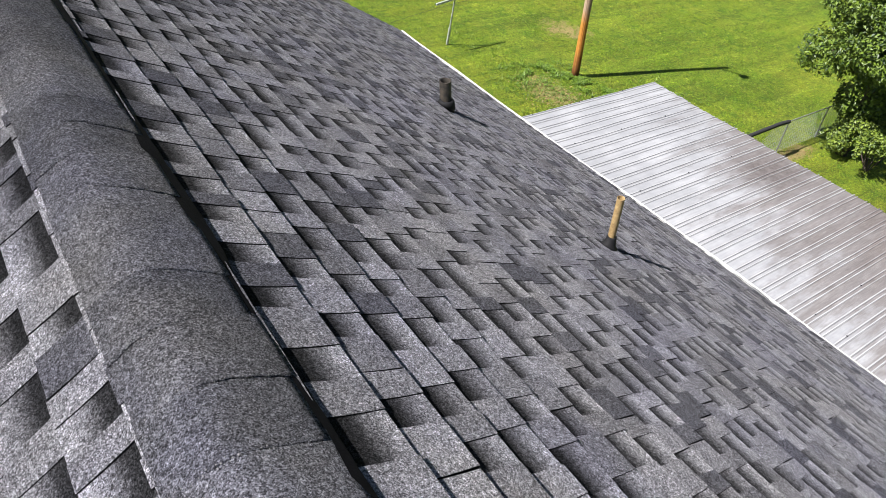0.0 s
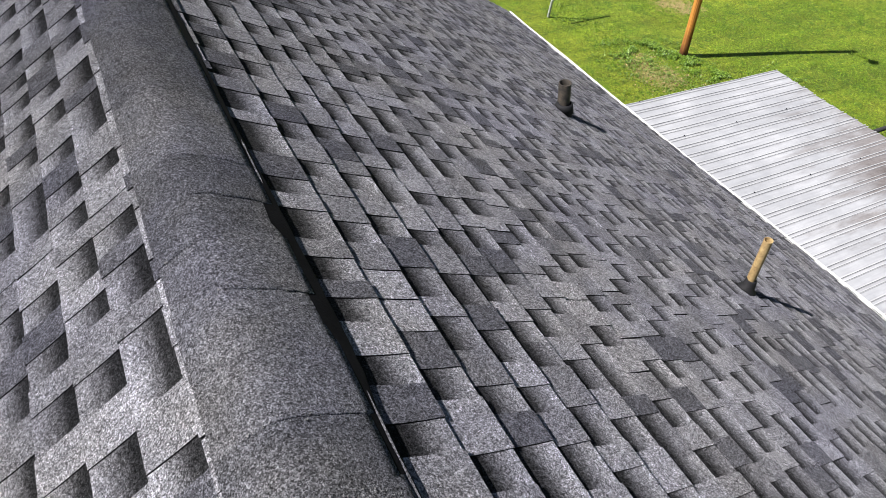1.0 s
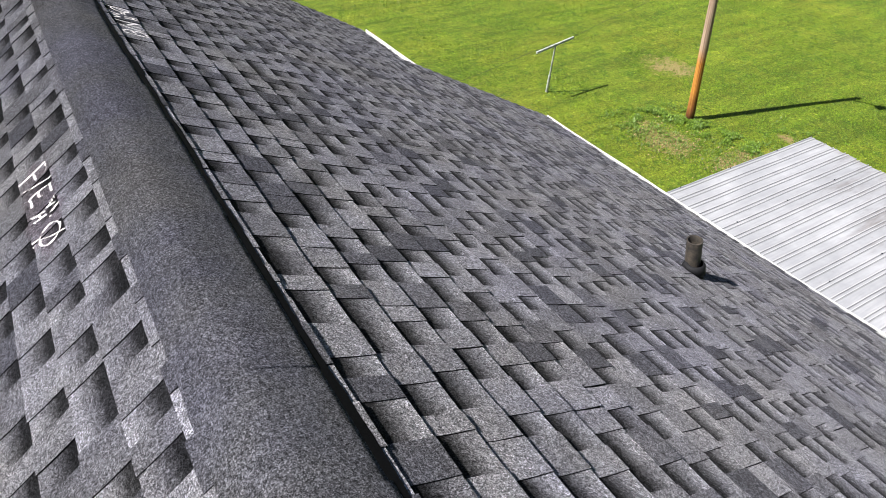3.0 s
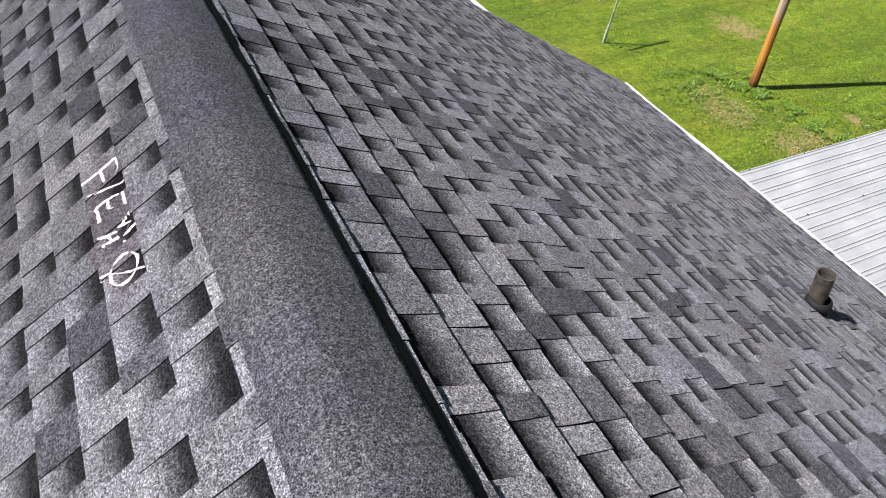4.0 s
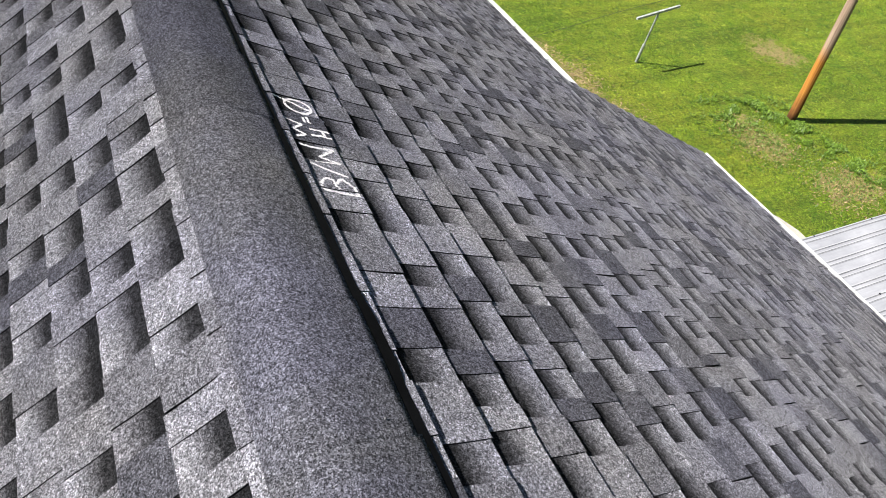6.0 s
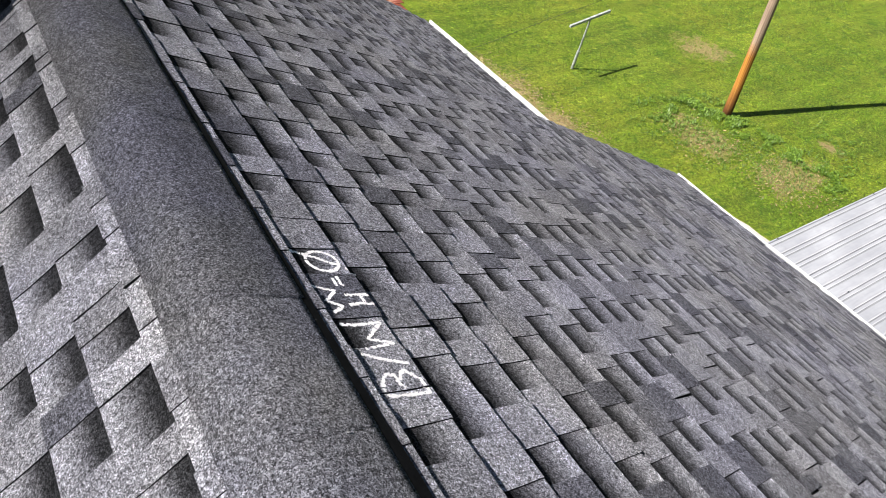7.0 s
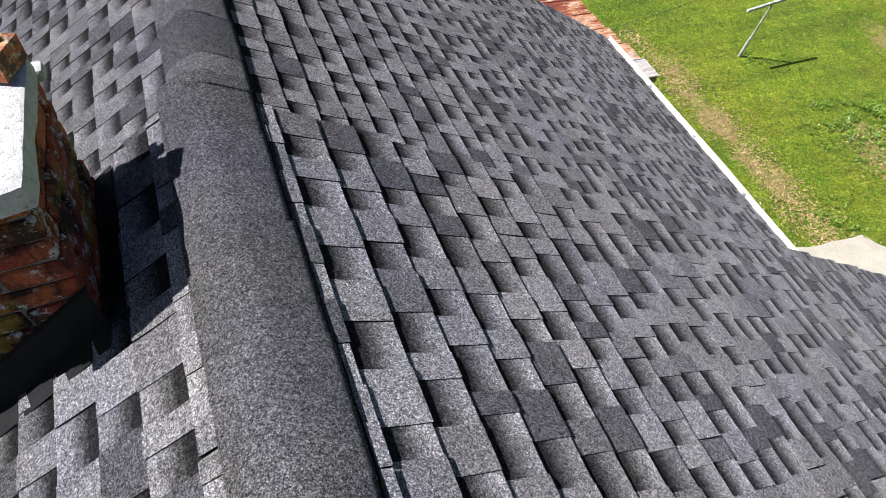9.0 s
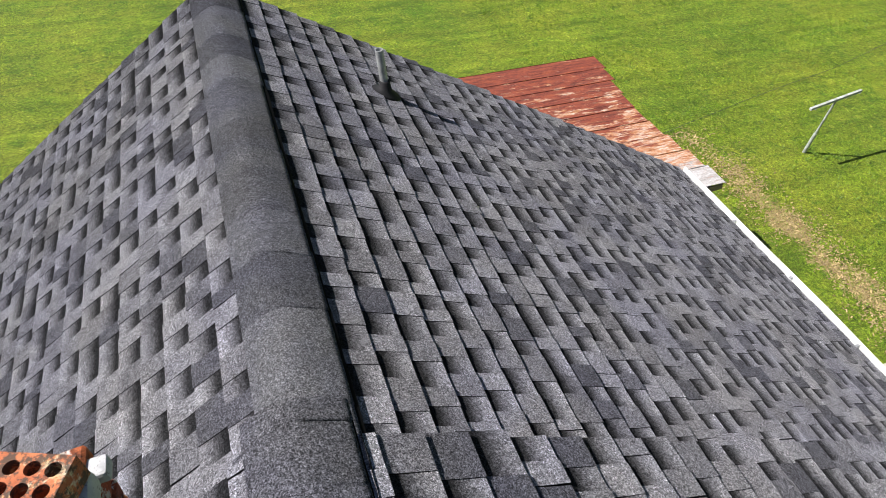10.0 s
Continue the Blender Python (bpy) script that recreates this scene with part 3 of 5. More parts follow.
vent_gap_shade(VENT_NEAR, Y_BACK + 0.02, Y_STEP)


def cap_mesh(x0, x1, length, lower, lap=0.03, seed=0, butt=0.001, material=CAPM):
    """One folded cap; its butt looks to -y and lies proud of the one before."""
    n, rnd = 16, random.Random(seed)
    verts, faces = [], []
    end = rnd.uniform(-0.006, 0.006)
    ragged = [rnd.uniform(-0.0025, 0.0025) for _ in range(n + 1)]
    if butt:
        lifts = ((0.0, 0.0275 + butt), (0.012, 0.0274 + butt), (length * 0.5, 0.0272 + butt * 0.5), (length + lap, 0.0268))
    else:
        lifts = ((0.0, 0.0275), (0.012, 0.0275), (length * 0.5, 0.0275), (length + 0.006, 0.0272))
    for j, (y, lift) in enumerate(lifts):
        for k in range(n + 1):
            x = x0 + (x1 + end - x0) * k / n
            wave = 0.002 * math.sin(math.pi * min(1.0, y / length)) * math.sin(7 * x + seed)
            verts.append((x, y + (ragged[k] if j == 0 else 0), arch_z(x, lift - lower) + wave))
    for k in range(n + 1):
        x = x0 + (x1 + end - x0) * k / n
        verts.append((x, ragged[k], arch_z(x, 0.0265 - lower)))
    w = n + 1
    for j in range(3):
        faces += [(j * w + k, j * w + k + 1, (j + 1) * w + k + 1, (j + 1) * w + k) for k in range(n)]
    faces += [(4 * w + k, 4 * w + k + 1, k + 1, k) for k in range(n)]
    # turned-down long edges
    base = len(verts)
    for j in range(4):
        for k in (0, n):
            x, y, z = verts[j * w + k]
            verts.append((x, y, z - 0.010))
    for j in range(3):
        a, b = j * w, (j + 1) * w
        faces.append((base + 2 * j, a, b, base + 2 * j + 2))
        faces.append((a + n, base + 2 * j + 1, base + 2 * j + 3, b + n))
    return mesh_from("ridge_cap", verts, faces, material, smooth=True)


def lay_caps(vent, y0, y1, x0, expo, lower, seed, butt):
    """Caps of one exposure; past y = 0.2 they are pressed flush in pairs and the joints hardly show."""
    rnd = random.Random(seed)
    y, k = y0, 0
    while y < y1 - 0.02:
        flush = 0.2 < y < 6.0
        e = min(expo * (2 if flush else 1), y1 - y)
        me = cap_mesh(x0, vent_edge(y + e / 2), e, lower, 0.0 if y + e > y1 - 0.03 else 0.03, seed + k, 0.0 if flush else butt, CAPM)
        ob = new("ridge_cap", me)
        ob.parent, ob.matrix_parent_inverse = vent, vent.matrix_basis.inverted()
        ob.matrix_basis = pose(rnd.uniform(-0.002, 0.002), y, 0)
        y += e
        k += 1


def lay_mixed_caps(vent, joints, tones, x0, x1, lower, seed):
    """Caps cut from two bundles, one darker, with their joints along y."""
    for k, (y, nxt) in enumerate(zip(joints, joints[1:])):
        ob = new("ridge_cap", cap_mesh(x0, x1, nxt - y, lower, 0.0 if k == len(joints) - 2 else 0.03, seed + k, 0.0018, CAP_DARK if tones[k] == "d" else CAP_LIGHT))
        ob.parent, ob.matrix_parent_inverse = vent, vent.matrix_basis.inverted()
        ob.matrix_basis = pose(0, y, 0)


def granule_crumbs():
    """Loose pale granules washed out along the joints of the short caps."""
    rnd = random.Random(23)
    verts, faces = [], []
    for k in range(900):
        x = rnd.uniform(-0.13, 0.13)
        y = -3.61 + 0.1724 * rnd.randrange(6, 22) + rnd.gauss(0.0, 0.007) if k % 4 else rnd.uniform(-2.6, 5.0)
        s = rnd.uniform(0.0009, 0.0024) * (1.6 if rnd.random() < 0.1 else 1)
        p = Vector((x, y, arch_z(x, 0.031)))
        i = len(verts)
        a = rnd.uniform(0, 6.28)
        u, w = Vector((math.cos(a), math.sin(a), 0)) * s, Vector((-math.sin(a), math.cos(a), 0)) * s * rnd.uniform(0.6, 1)
        verts += [p - u, p - w, p + u, p + w, p + Vector((0, 0, s))]
        faces += [(i, i + 1, i + 4), (i + 1, i + 2, i + 4), (i + 2, i + 3, i + 4), (i + 3, i, i + 4)]
    tagged(new("granule_crumbs", mesh_from("granule_crumbs", verts, faces, CRUMB)), "loose pale granules scattered on the ridge caps", "granules", kind="stuff")


granule_crumbs()


# ---- vent pipes ----
def vent_pipe(x, y, z_base, top, radius, skirt, material, label, lean=(0, 0), bell=False, tall_boot=0.0):
    """A plumbing vent in a flashed rubber boot on the slope."""
    p = empty("vent_pipe", pose(x, y, z_base), label, "vent pipe", "vent pipes on the roof")
    h = top - z_base
    m = pose(x, y, z_base)
    prof = [(radius, -0.08), (radius, h - 0.012), (radius * 1.03, h), (radius * 0.86, h), (radius * 0.80, h - 0.02), (radius * 0.78, h * 0.35)]
    bm = turn(prof, 24)
    for v in bm.verts:
        v.co.x += lean[0] * max(0, v.co.z)
        v.co.y += lean[1] * max(0, v.co.z)
    bm.transform(m)
    part("pipe", bm, material, p, smooth=False)
    boot = turn([(skirt, -0.03), (skirt, 0.012), (skirt * 0.93, 0.022), (radius * 1.55, 0.030 + tall_boot * 0.3), (radius * 1.32, 0.055 + tall_boot), (radius * 1.05, 0.064 + tall_boot), (radius * 0.99, 0.064 + tall_boot)], 28, False)
    # the boot follows the slope at its foot and the pipe at its top
    for v in boot.verts:
        k = max(0.0, 1 - max(0, v.co.z - 0.012) / (0.055 + tall_boot))
        v.co.z -= k * T * v.co.x * 0.96
    boot.transform(m)
    part("boot", boot, RUBBER, p, "black rubber boot", smooth=True)
    flange = box(-skirt * 1.02, skirt * 1.02, -skirt * 1.02, skirt * 1.02, 0.004, 0.008, 0.001)
    flange.transform(pose(x, y, z_base, 0, math.degrees(PITCH), 0))
    part("flange", flange, TAR if not bell else DECK, p)
    return p


def on_right(x, lower=0.0):
    return Z_RIGHT - lower - T * x


vent_pipe(2.825, 2.345, on_right(2.825), 7.497, 0.050, 0.070, PIPE_DARK, "dark iron vent pipe standing on the shingles", (0.06, 0.22), True, 0.03)
vent_pipe(2.622, 0.25, on_right(2.622), 7.775, 0.024, 0.056, PIPE_TAN, "tan wooden-coloured vent pipe in a black boot", (0.05, 0.06), False, 0.035)
vent_pipe(0.87, 9.27, on_right(0.87, DROP), 8.515, 0.026, 0.088, PIPE_GREY, "thin grey metal vent pipe in a black boot", (-0.02, 0.05), False, 0.04)


# ---- chimney ----
def build_chimney():
    x0, x1, y0, y1 = -0.735, -0.385, 5.845, 6.335
    zb, zt = 8.35, 9.425
    ch = empty("chimney", pose((x0 + x1) / 2, (y0 + y1) / 2, zb), "old red brick chimney with a whitewashed cement cap", "chimney")
    part("core", box(x0 + 0.012, x1 - 0.012, y0 + 0.012, y1 - 0.012, zb, zt, 0.004), MORTAR, ch, "grey mortar joints")
    rnd = random.Random(5)
    bl, bh, j = 0.20, 0.058, 0.011
    shapes = {}

    def brick(key, size):
        if key not in shapes:
            bm = box(-size[0] / 2, size[0] / 2, -size[1] / 2, size[1] / 2, -bh / 2, bh / 2, 0.006, 0.0, 1)
            for v in bm.verts:
                v.co += 0.004 * noise.noise_vector(v.co * 23 + Vector((len(shapes) * 3.1, 0, 0)))
            me = bpy.data.meshes.new("brick")
            bm.to_mesh(me)
            bm.free()
            me.materials.append(BRICK)
            shapes[key] = me
        return shapes[key]

    row, z = 0, zb + bh / 2
    while z < zt:
        off = (row % 2) * (bl + j) / 2
        for face in ("south", "north", "east", "west"):
            a0, a1 = (x0, x1) if face in ("south", "north") else (y0, y1)
            a = a0 - off
            while a < a1 - 0.02:
                b0, b1 = max(a, a0), min(a + bl, a1)
                a += bl + j
                if b1 - b0 < 0.035:
                    continue
                mid, ln = (b0 + b1) / 2, round((b1 - b0) / 0.01) * 0.01
                d = rnd.uniform(-0.004, 0.005)
                if face in ("south", "north"):
                    me = brick((0, ln, rnd.randrange(3)), (ln, 0.05))
                    pos = (mid, y0 + 0.025 - d if face == "south" else y1 - 0.025 + d, z)
                else:
                    me = brick((1, ln, rnd.randrange(3)), (0.05, ln))
                    pos = (x1 - 0.025 + d if face == "east" else x0 + 0.025 - d, mid, z)
                ob = new("brick", me)
                ob.parent, ob.matrix_parent_inverse = ch, ch.matrix_basis.inverted()
                ob.matrix_basis = pose(*pos, rnd.uniform(-1.2, 1.2), rnd.uniform(-1.2, 1.2), rnd.uniform(-1, 1))
        row += 1
        z += bh + j
    # cement cap, worn and uneven
    bm = box(x0 - 0.03, x1 + 0.032, y0 - 0.030, y1 - 0.085, zt, zt + 0.064, 0.010, 0, 2)
    bmesh.ops.subdivide_edges(bm, edges=bm.edges[:], cuts=7, use_grid_fill=True)
    for v in bm.verts:
        v.co += 0.009 * noise.noise_vector(v.co * 12) + 0.003 * noise.noise_vector(v.co * 37)
    part("cement_cap", bm, CEMENT, ch, "whitewashed cement cap", smooth=True)
    lump = box(-0.395, -0.345, 6.265, 6.31, 9.40, 9.432, 0.008, 0.004, 2)
    part("mortar_lump", lump, CEMENT, ch, "pale lump of old mortar")
    # lead-black flashing round the foot
    ang = math.degrees(PITCH)
    zf = lambda x: Z_LEFT + T * x
    bm = box(-0.006, 0.006, y0 - 0.03, y1 - 0.01, -0.05, 0.018, 0.002)
    bm.transform(pose(x1 + 0.010, 0, zf(x1 + 0.014)))
    part("flashing", bm, TAR, ch, "black step flashing")
    bm = box(0, 0.062, y0 - 0.03, y1 + 0.0, 0.010, 0.014, 0.001)
    bm.transform(pose(x1 + 0.016, 0, zf(x1 + 0.016), 0, -ang, 0))
    part("flashing", bm, TAR, ch, "black step flashing")
    bm = bmesh.new()
    for dy, h in ((0.0, 0.15), (-0.012, 0.145), (-0.018, 0.014), (-0.085, 0.011)):
        for k in range(9):
            x = x0 - 0.02 + (x1 + 0.03 - x0) * k / 8
            bm.verts.new((x, y0 - 0.006 + dy, zf(x) + h + (0.012 * noise.noise((x * 14, 0, 3)) if h > 0.1 else 0)))
    bm.verts.ensure_lookup_table()
    for a in range(3):
        for k in range(8):
            bm.faces.new([bm.verts[i] for i in (a * 9 + k, a * 9 + k + 1, a * 9 + 10 + k, a * 9 + 9 + k)])
    bmesh.ops.recalc_face_normals(bm, faces=bm.faces[:])
    part("flashing", bm, TAR, ch, "black apron flashing")
    return ch


build_chimney()


def cored_brick():
    """A loose brick with ten round holes that lies on the chimney's cap."""
    L, W, H, r = 0.205, 0.096, 0.060, 0.0142
    bm = bmesh.new()
    holes = [(-0.076 + 0.038 * i, -0.020 + 0.040 * k) for i in range(5) for k in range(2)]
    # top and bottom as grids with round wells
    cell_x = [-L / 2, -0.057, -0.019, 0.019, 0.057, L / 2]
    cell_y = [-W / 2, 0, W / 2]
    n = 16
    for zz, flip in ((H, False), (0.0, True)):
        for i in range(5):
            for k in range(2):
                hx, hy = holes[i * 2 + k]
                x0, x1, y0, y1 = cell_x[i], cell_x[i + 1], cell_y[k], cell_y[k + 1]
                rim, edge = [], []
                for s in range(n):
                    a = 2 * math.pi * (s + 0.5) / n
                    dx, dy = math.cos(a), math.sin(a)
                    rim.append((hx + r * dx, hy + r * dy))
                    q = min(((x1 if dx > 0 else x0) - hx) / dx, ((y1 if dy > 0 else y0) - hy) / dy)
                    edge.append((hx + q * dx, hy + q * dy))
                rv = [bm.verts.new((*p, zz)) for p in rim]
                ev = [bm.verts.new((*p, zz)) for p in edge]
                for s in range(n):
                    t = (s + 1) % n
                    f = (rv[s], ev[s], ev[t], rv[t])
                    bm.faces.new(f if not flip else f[::-1])
                for cx in (x0, x1):
                    for cy in (y0, y1):
                        s = min(range(n), key=lambda q: (edge[q][0] - cx) ** 2 + (edge[q][1] - cy) ** 2)
                        pair = sorted(range(n), key=lambda q: (edge[q][0] - cx) ** 2 + (edge[q][1] - cy) ** 2)[:2]
                        c = bm.verts.new((cx, cy, zz))
                        f = bm.faces.new((ev[pair[0]], c, ev[pair[1]]))
                if not flip:
                    lo = [bm.verts.new((*p, 0.002)) for p in rim]
                    for s in range(n):
                        t = (s + 1) % n
                        bm.faces.new((rv[s], rv[t], lo[t], lo[s]))
    ring = [(-L / 2, -W / 2), (L / 2, -W / 2), (L / 2, W / 2), (-L / 2, W / 2)]
    a = [bm.verts.new((*p, 0)) for p in ring]
    b = [bm.verts.new((*p, H)) for p in ring]
    for s in range(4):
        t = (s + 1) % 4
        bm.faces.new((a[s], a[t], b[t], b[s]))
    bmesh.ops.recalc_face_normals(bm, faces=bm.faces[:])
    bm.transform(pose(-0.460, 6.230, 9.492, -2, 0, -23.5))
    ob = part("cored_brick", bm, LICHEN_BRICK)
    return tagged(ob, "loose lichen-covered red brick with round holes on the cap", "brick")


cored_brick()


# ---- white lean-to roof ----
def lean_to():
    x0, x1, y0, y1 = 4.70, 11.16, -3.4, 6.31
    z0, slope = 3.857, -0.088
    zr = lambda x: z0 + slope * (x - x0)
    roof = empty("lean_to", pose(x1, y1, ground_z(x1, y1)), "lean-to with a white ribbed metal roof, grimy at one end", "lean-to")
    pitch = RIB_PITCH
    wide, rib = pitch * 4, 0.012
    rnd = random.Random(9)
    y = y1
    while y > y0:
        # one sheet: ribs in pairs, flat pans between, running down to +x
        ya, yb = y - wide, y
        prof = []
        for k in range(4):
            b = yb - pitch * k
            for dy, dz in ((0, 0.0), (-0.014, rib), (-0.024, rib), (-0.028, 0.0), (-0.060, 0.0), (-0.074, rib * 0.8), (-0.084, rib * 0.8), (-0.088, 0.0)):
                prof.append((b + dy, dz))
        prof.append((ya - 0.012, 0.0))
        n = 12
        jit = rnd.uniform(-0.035, 0.035)
        bm = bmesh.new()
        rows = []
        for i in range(n + 1):
            x = x0 + (x1 + jit - x0) * i / n
            wav = 0.004 * math.sin(3 * x + y)
            rows.append([bm.verts.new((x + (rnd.uniform(-0.018, 0.012) + pz if i == n else 0.0), py, zr(x) + pz + wav + 0.002 * rnd.random())) for py, pz in prof])
        for a, b in zip(rows, rows[1:]):
            for i in range(len(prof) - 1):
                bm.faces.new((a[i], a[i + 1], b[i + 1], b[i]))
        # a thin turned edge gives the sheet its thickness
        lip = [bm.verts.new((v.co.x, v.co.y, v.co.z - 0.012)) for v in rows[-1]]
        for i in range(len(prof) - 1):
            bm.faces.new((rows[-1][i], rows[-1][i + 1], lip[i + 1], lip[i]))
        bmesh.ops.recalc_face_normals(bm, faces=bm.faces[:])
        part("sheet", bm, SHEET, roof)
        for i in range(5):
            for k in range(3):
                x = x0 + 0.55 + i * 1.22 + rnd.uniform(-0.03, 0.03)
                s = turn([(0.011, 0.0), (0.011, 0.006), (0.004, 0.010)], 6)
                s.transform(pose(x, yb - pitch * k - 0.023, zr(x) + rib + 0.002))
                if (i * 7 + k * 3 + int(abs(y) * 10)) % 7 == 0:
                    part("screw", s, BLACK, roof)
                else:
                    s.free()
        y -= wide
    for x in (x1 - 0.3, 7.9):
        part("beam", box(x - 0.04, x + 0.04, y0 + 0.05, y1 - 0.06, zr(x) - 0.20, zr(x) - 0.02), TIMBER, roof)
        for yy in (y1 - 0.3, 2.8, 0.0, -3.0):
            part("post", box(x - 0.05, x + 0.05, yy - 0.05, yy + 0.05, ground_z(x, yy) - 0.2, zr(x) - 0.2, 0.004), TIMBER, roof)
    part("ledger", box(4.66, 4.72, y0 + 0.05, y1 - 0.06, zr(4.7) - 0.16, zr(4.7) - 0.015), TIMBER, roof)
    return roof


lean_to()


# ---- shed with flaking red roof ----
def red_shed():
    x0, x1, y0, y1 = 2.3, 7.72, 13.25, 18.45
    zr = lambda x: 2.62 - 0.078 * (x - x0)
    shed = empty("shed", pose((x0 + x1) / 2, (y0 + y1) / 2, ground_z(5, 16)), "low shed with a flaking red metal roof", "shed")
    part("wall", box(x0 + 0.2, x1 - 0.35, y0 + 0.25, y1 - 0.25, 0.2, zr(x1) - 0.08), TIMBER, shed, "weathered board wall")
    rnd = random.Random(3)
    n, wide = 9, (y1 - y0) / 9
    for k in range(n):
        ya = y0 + wide * k
        end = (7.90, 7.82, 7.72, 7.64, 7.60, 7.64, 7.70, 7.78, 7.88)[k] + rnd.uniform(-0.02, 0.02)
        bm = bmesh.new()
        prof = [(ya - 0.006, 0.016), (ya + 0.006, 0.022), (ya + 0.012, 0.003), (ya + wide * 0.33, 0.0), (ya + wide * 0.36, 0.008), (ya + wide * 0.39, 0.0), (ya + wide * 0.7, 0.002), (ya + wide * 0.995, 0.003), (ya + wide, 0.014)]
        rows = []
        m = 14
        for i in range(m + 1):
            x = x0 + (end - x0) * i / m
            rows.append([bm.verts.new((x, py, zr(x) + pz + 0.012 * noise.noise((x * 1.1, py * 1.4, k * 2.0)))) for py, pz in prof])
        for a, b in zip(rows, rows[1:]):
            for i in range(len(prof) - 1):
                bm.faces.new((a[i], a[i + 1], b[i + 1], b[i]))
        lip = [bm.verts.new((v.co.x, v.co.y, v.co.z - 0.03)) for v in rows[-1]]
        for i in range(len(prof) - 1):
            bm.faces.new((rows[-1][i], rows[-1][i + 1], lip[i + 1], lip[i]))
        bmesh.ops.recalc_face_normals(bm, faces=bm.faces[:])
        part("sheet", bm, RUST, shed)
    part("fascia", box(x0, x1 + 0.12, y0 + 0.012, y0 + 0.037, zr(x1) - 0.16, zr(x1) - 0.03), TIMBER, shed, "weathered fascia board")
    for x in (x0 + 0.3, x1 - 0.15):
        part("post", box(x - 0.05, x + 0.05, y0 + 0.05, y0 + 0.15, ground_z(x, y0) - 0.2, zr(x) - 0.03), TIMBER, shed)
    return shed


red_shed()

# ---- concrete pad ----
def pad():
    bm = bmesh.new()
    ring = [(5.3, 6.9), (11.0, 5.95), (11.5, 6.4), (11.62, 8.0), (11.4, 8.95), (10.9, 9.65), (9.4, 9.72), (5.4, 9.75)]
    top = []
    for i, (x, y) in enumerate(ring):
        x2, y2 = ring[(i + 1) % len(ring)]
        for k in range(6):
            q = k / 6
            px, py = x + (x2 - x) * q, y + (y2 - y) * q
            w = noise.noise_vector((px * 2.3, py * 2.3, 1)) * 0.09
            top.append(bm.verts.new((px + w.x, py + w.y, 1.2 - 0.1 * 40 * math.tanh(px / 40) + 0.06)))
    low = [bm.verts.new((v.co.x * 1.0, v.co.y, v.co.z - 0.25)) for v in top]
    bm.faces.new(top)
    for i in range(len(top)):
        j = (i + 1) % len(top)
        bm.faces.new((top[i], low[i], low[j], top[j]))
    bmesh.ops.recalc_face_normals(bm, faces=bm.faces[:])
    tagged(part("concrete_pad", bm, CONCRETE), "worn sandy concrete pad beside the house", "pad", kind="structure")


pad()


# ---- utility pole ----
def utility_pole():
    x, y = 14.84, 11.93
    zg = ground_z(x, y)
    p = empty("utility_pole", pose(x, y, zg), "round wooden utility pole, orange below and grey above", "utility pole")
    prof = [(0.124 - 0.0045 * k * 0.6, zg - 0.3 + k * 0.665) for k in range(13)]
    bm = turn([(r + 0.004 * math.sin(7 * z), z) for r, z in prof], 18)
    bm.transform(pose(x, y, 0))
    part("shaft", bm, POLE, p, smooth=True)
    top = prof[-1][1]
    part("lamp_arm", tube([(x + 0.02, y - 0.1, top - 0.45), (x + 0.10, y - 0.45, top - 0.22), (x + 0.16, y - 0.75, top - 0.20)], 0.034), STEEL, p, "bent metal lamp arm")
    bm = turn([(0.05, 0.12), (0.11, 0.06), (0.17, -0.08), (0.14, -0.12), (0.02, -0.14)], 16)
    bm.transform(pose(x + 0.17, y - 0.80, top - 0.22))
    part("lamp_head", bm, STEEL, p, "metal yard lamp head", smooth=True)


utility_pole()


# ---- clothesline post ----
def clothes_post():
    x, y = 12.30, 15.56
    zg = ground_z(x, y)
    p = empty("clothesline_post", pose(x, y, zg), "leaning weathered white T-shaped clothesline post", "clothesline post")
    top = Vector((12.36, 15.27, 1.625))
    foot = Vector((x, y, zg - 0.25))
    d = top - foot
    part("pole", tube([foot, foot + d * 0.99], 0.026, 12), POSTM, p)
    part("sleeve", tube([foot + d * 0.1, foot + d * 0.46], 0.043, 12), POSTM, p, "thicker lower sleeve")
    a, b = Vector((11.605, 15.20, 1.635)), Vector((13.108, 15.345, 1.65))
    m = Matrix.Translation((a + b) / 2) @ (b - a).to_track_quat("X", "Z").to_matrix().to_4x4()
    bar = box(-0.755, 0.755, -0.032, 0.032, -0.030, 0.030, 0.005)
    bar.transform(m)
    arm = part("crossbar", bar, POSTM, p)
    for k in (-0.66, -0.25, 0.25, 0.66):
        hook = tube([(k, -0.026, 0.0), (k, -0.06, -0.02), (k, -0.07, 0.01)], 0.006, 6)
        hook.transform(m)
        part("hook", hook, STEEL, arm)


clothes_post()


# ---- thin dark line over the lawn ----
def lawn_line():
    pts = []
    for k in range(41):
        q = k / 40
        x, y = 8.6 + 15.5 * q, 16.95 + 3.95 * q + 0.10 * math.sin(9 * q)
        pts.append((x, y, ground_z(x, y) + 0.035 + 0.02 * math.sin(23 * q)))
    tagged(part("cable", tube(pts, 0.006, 6), WIRE), "thin dark line laid as a tube across the lawn", "cable")


lawn_line()


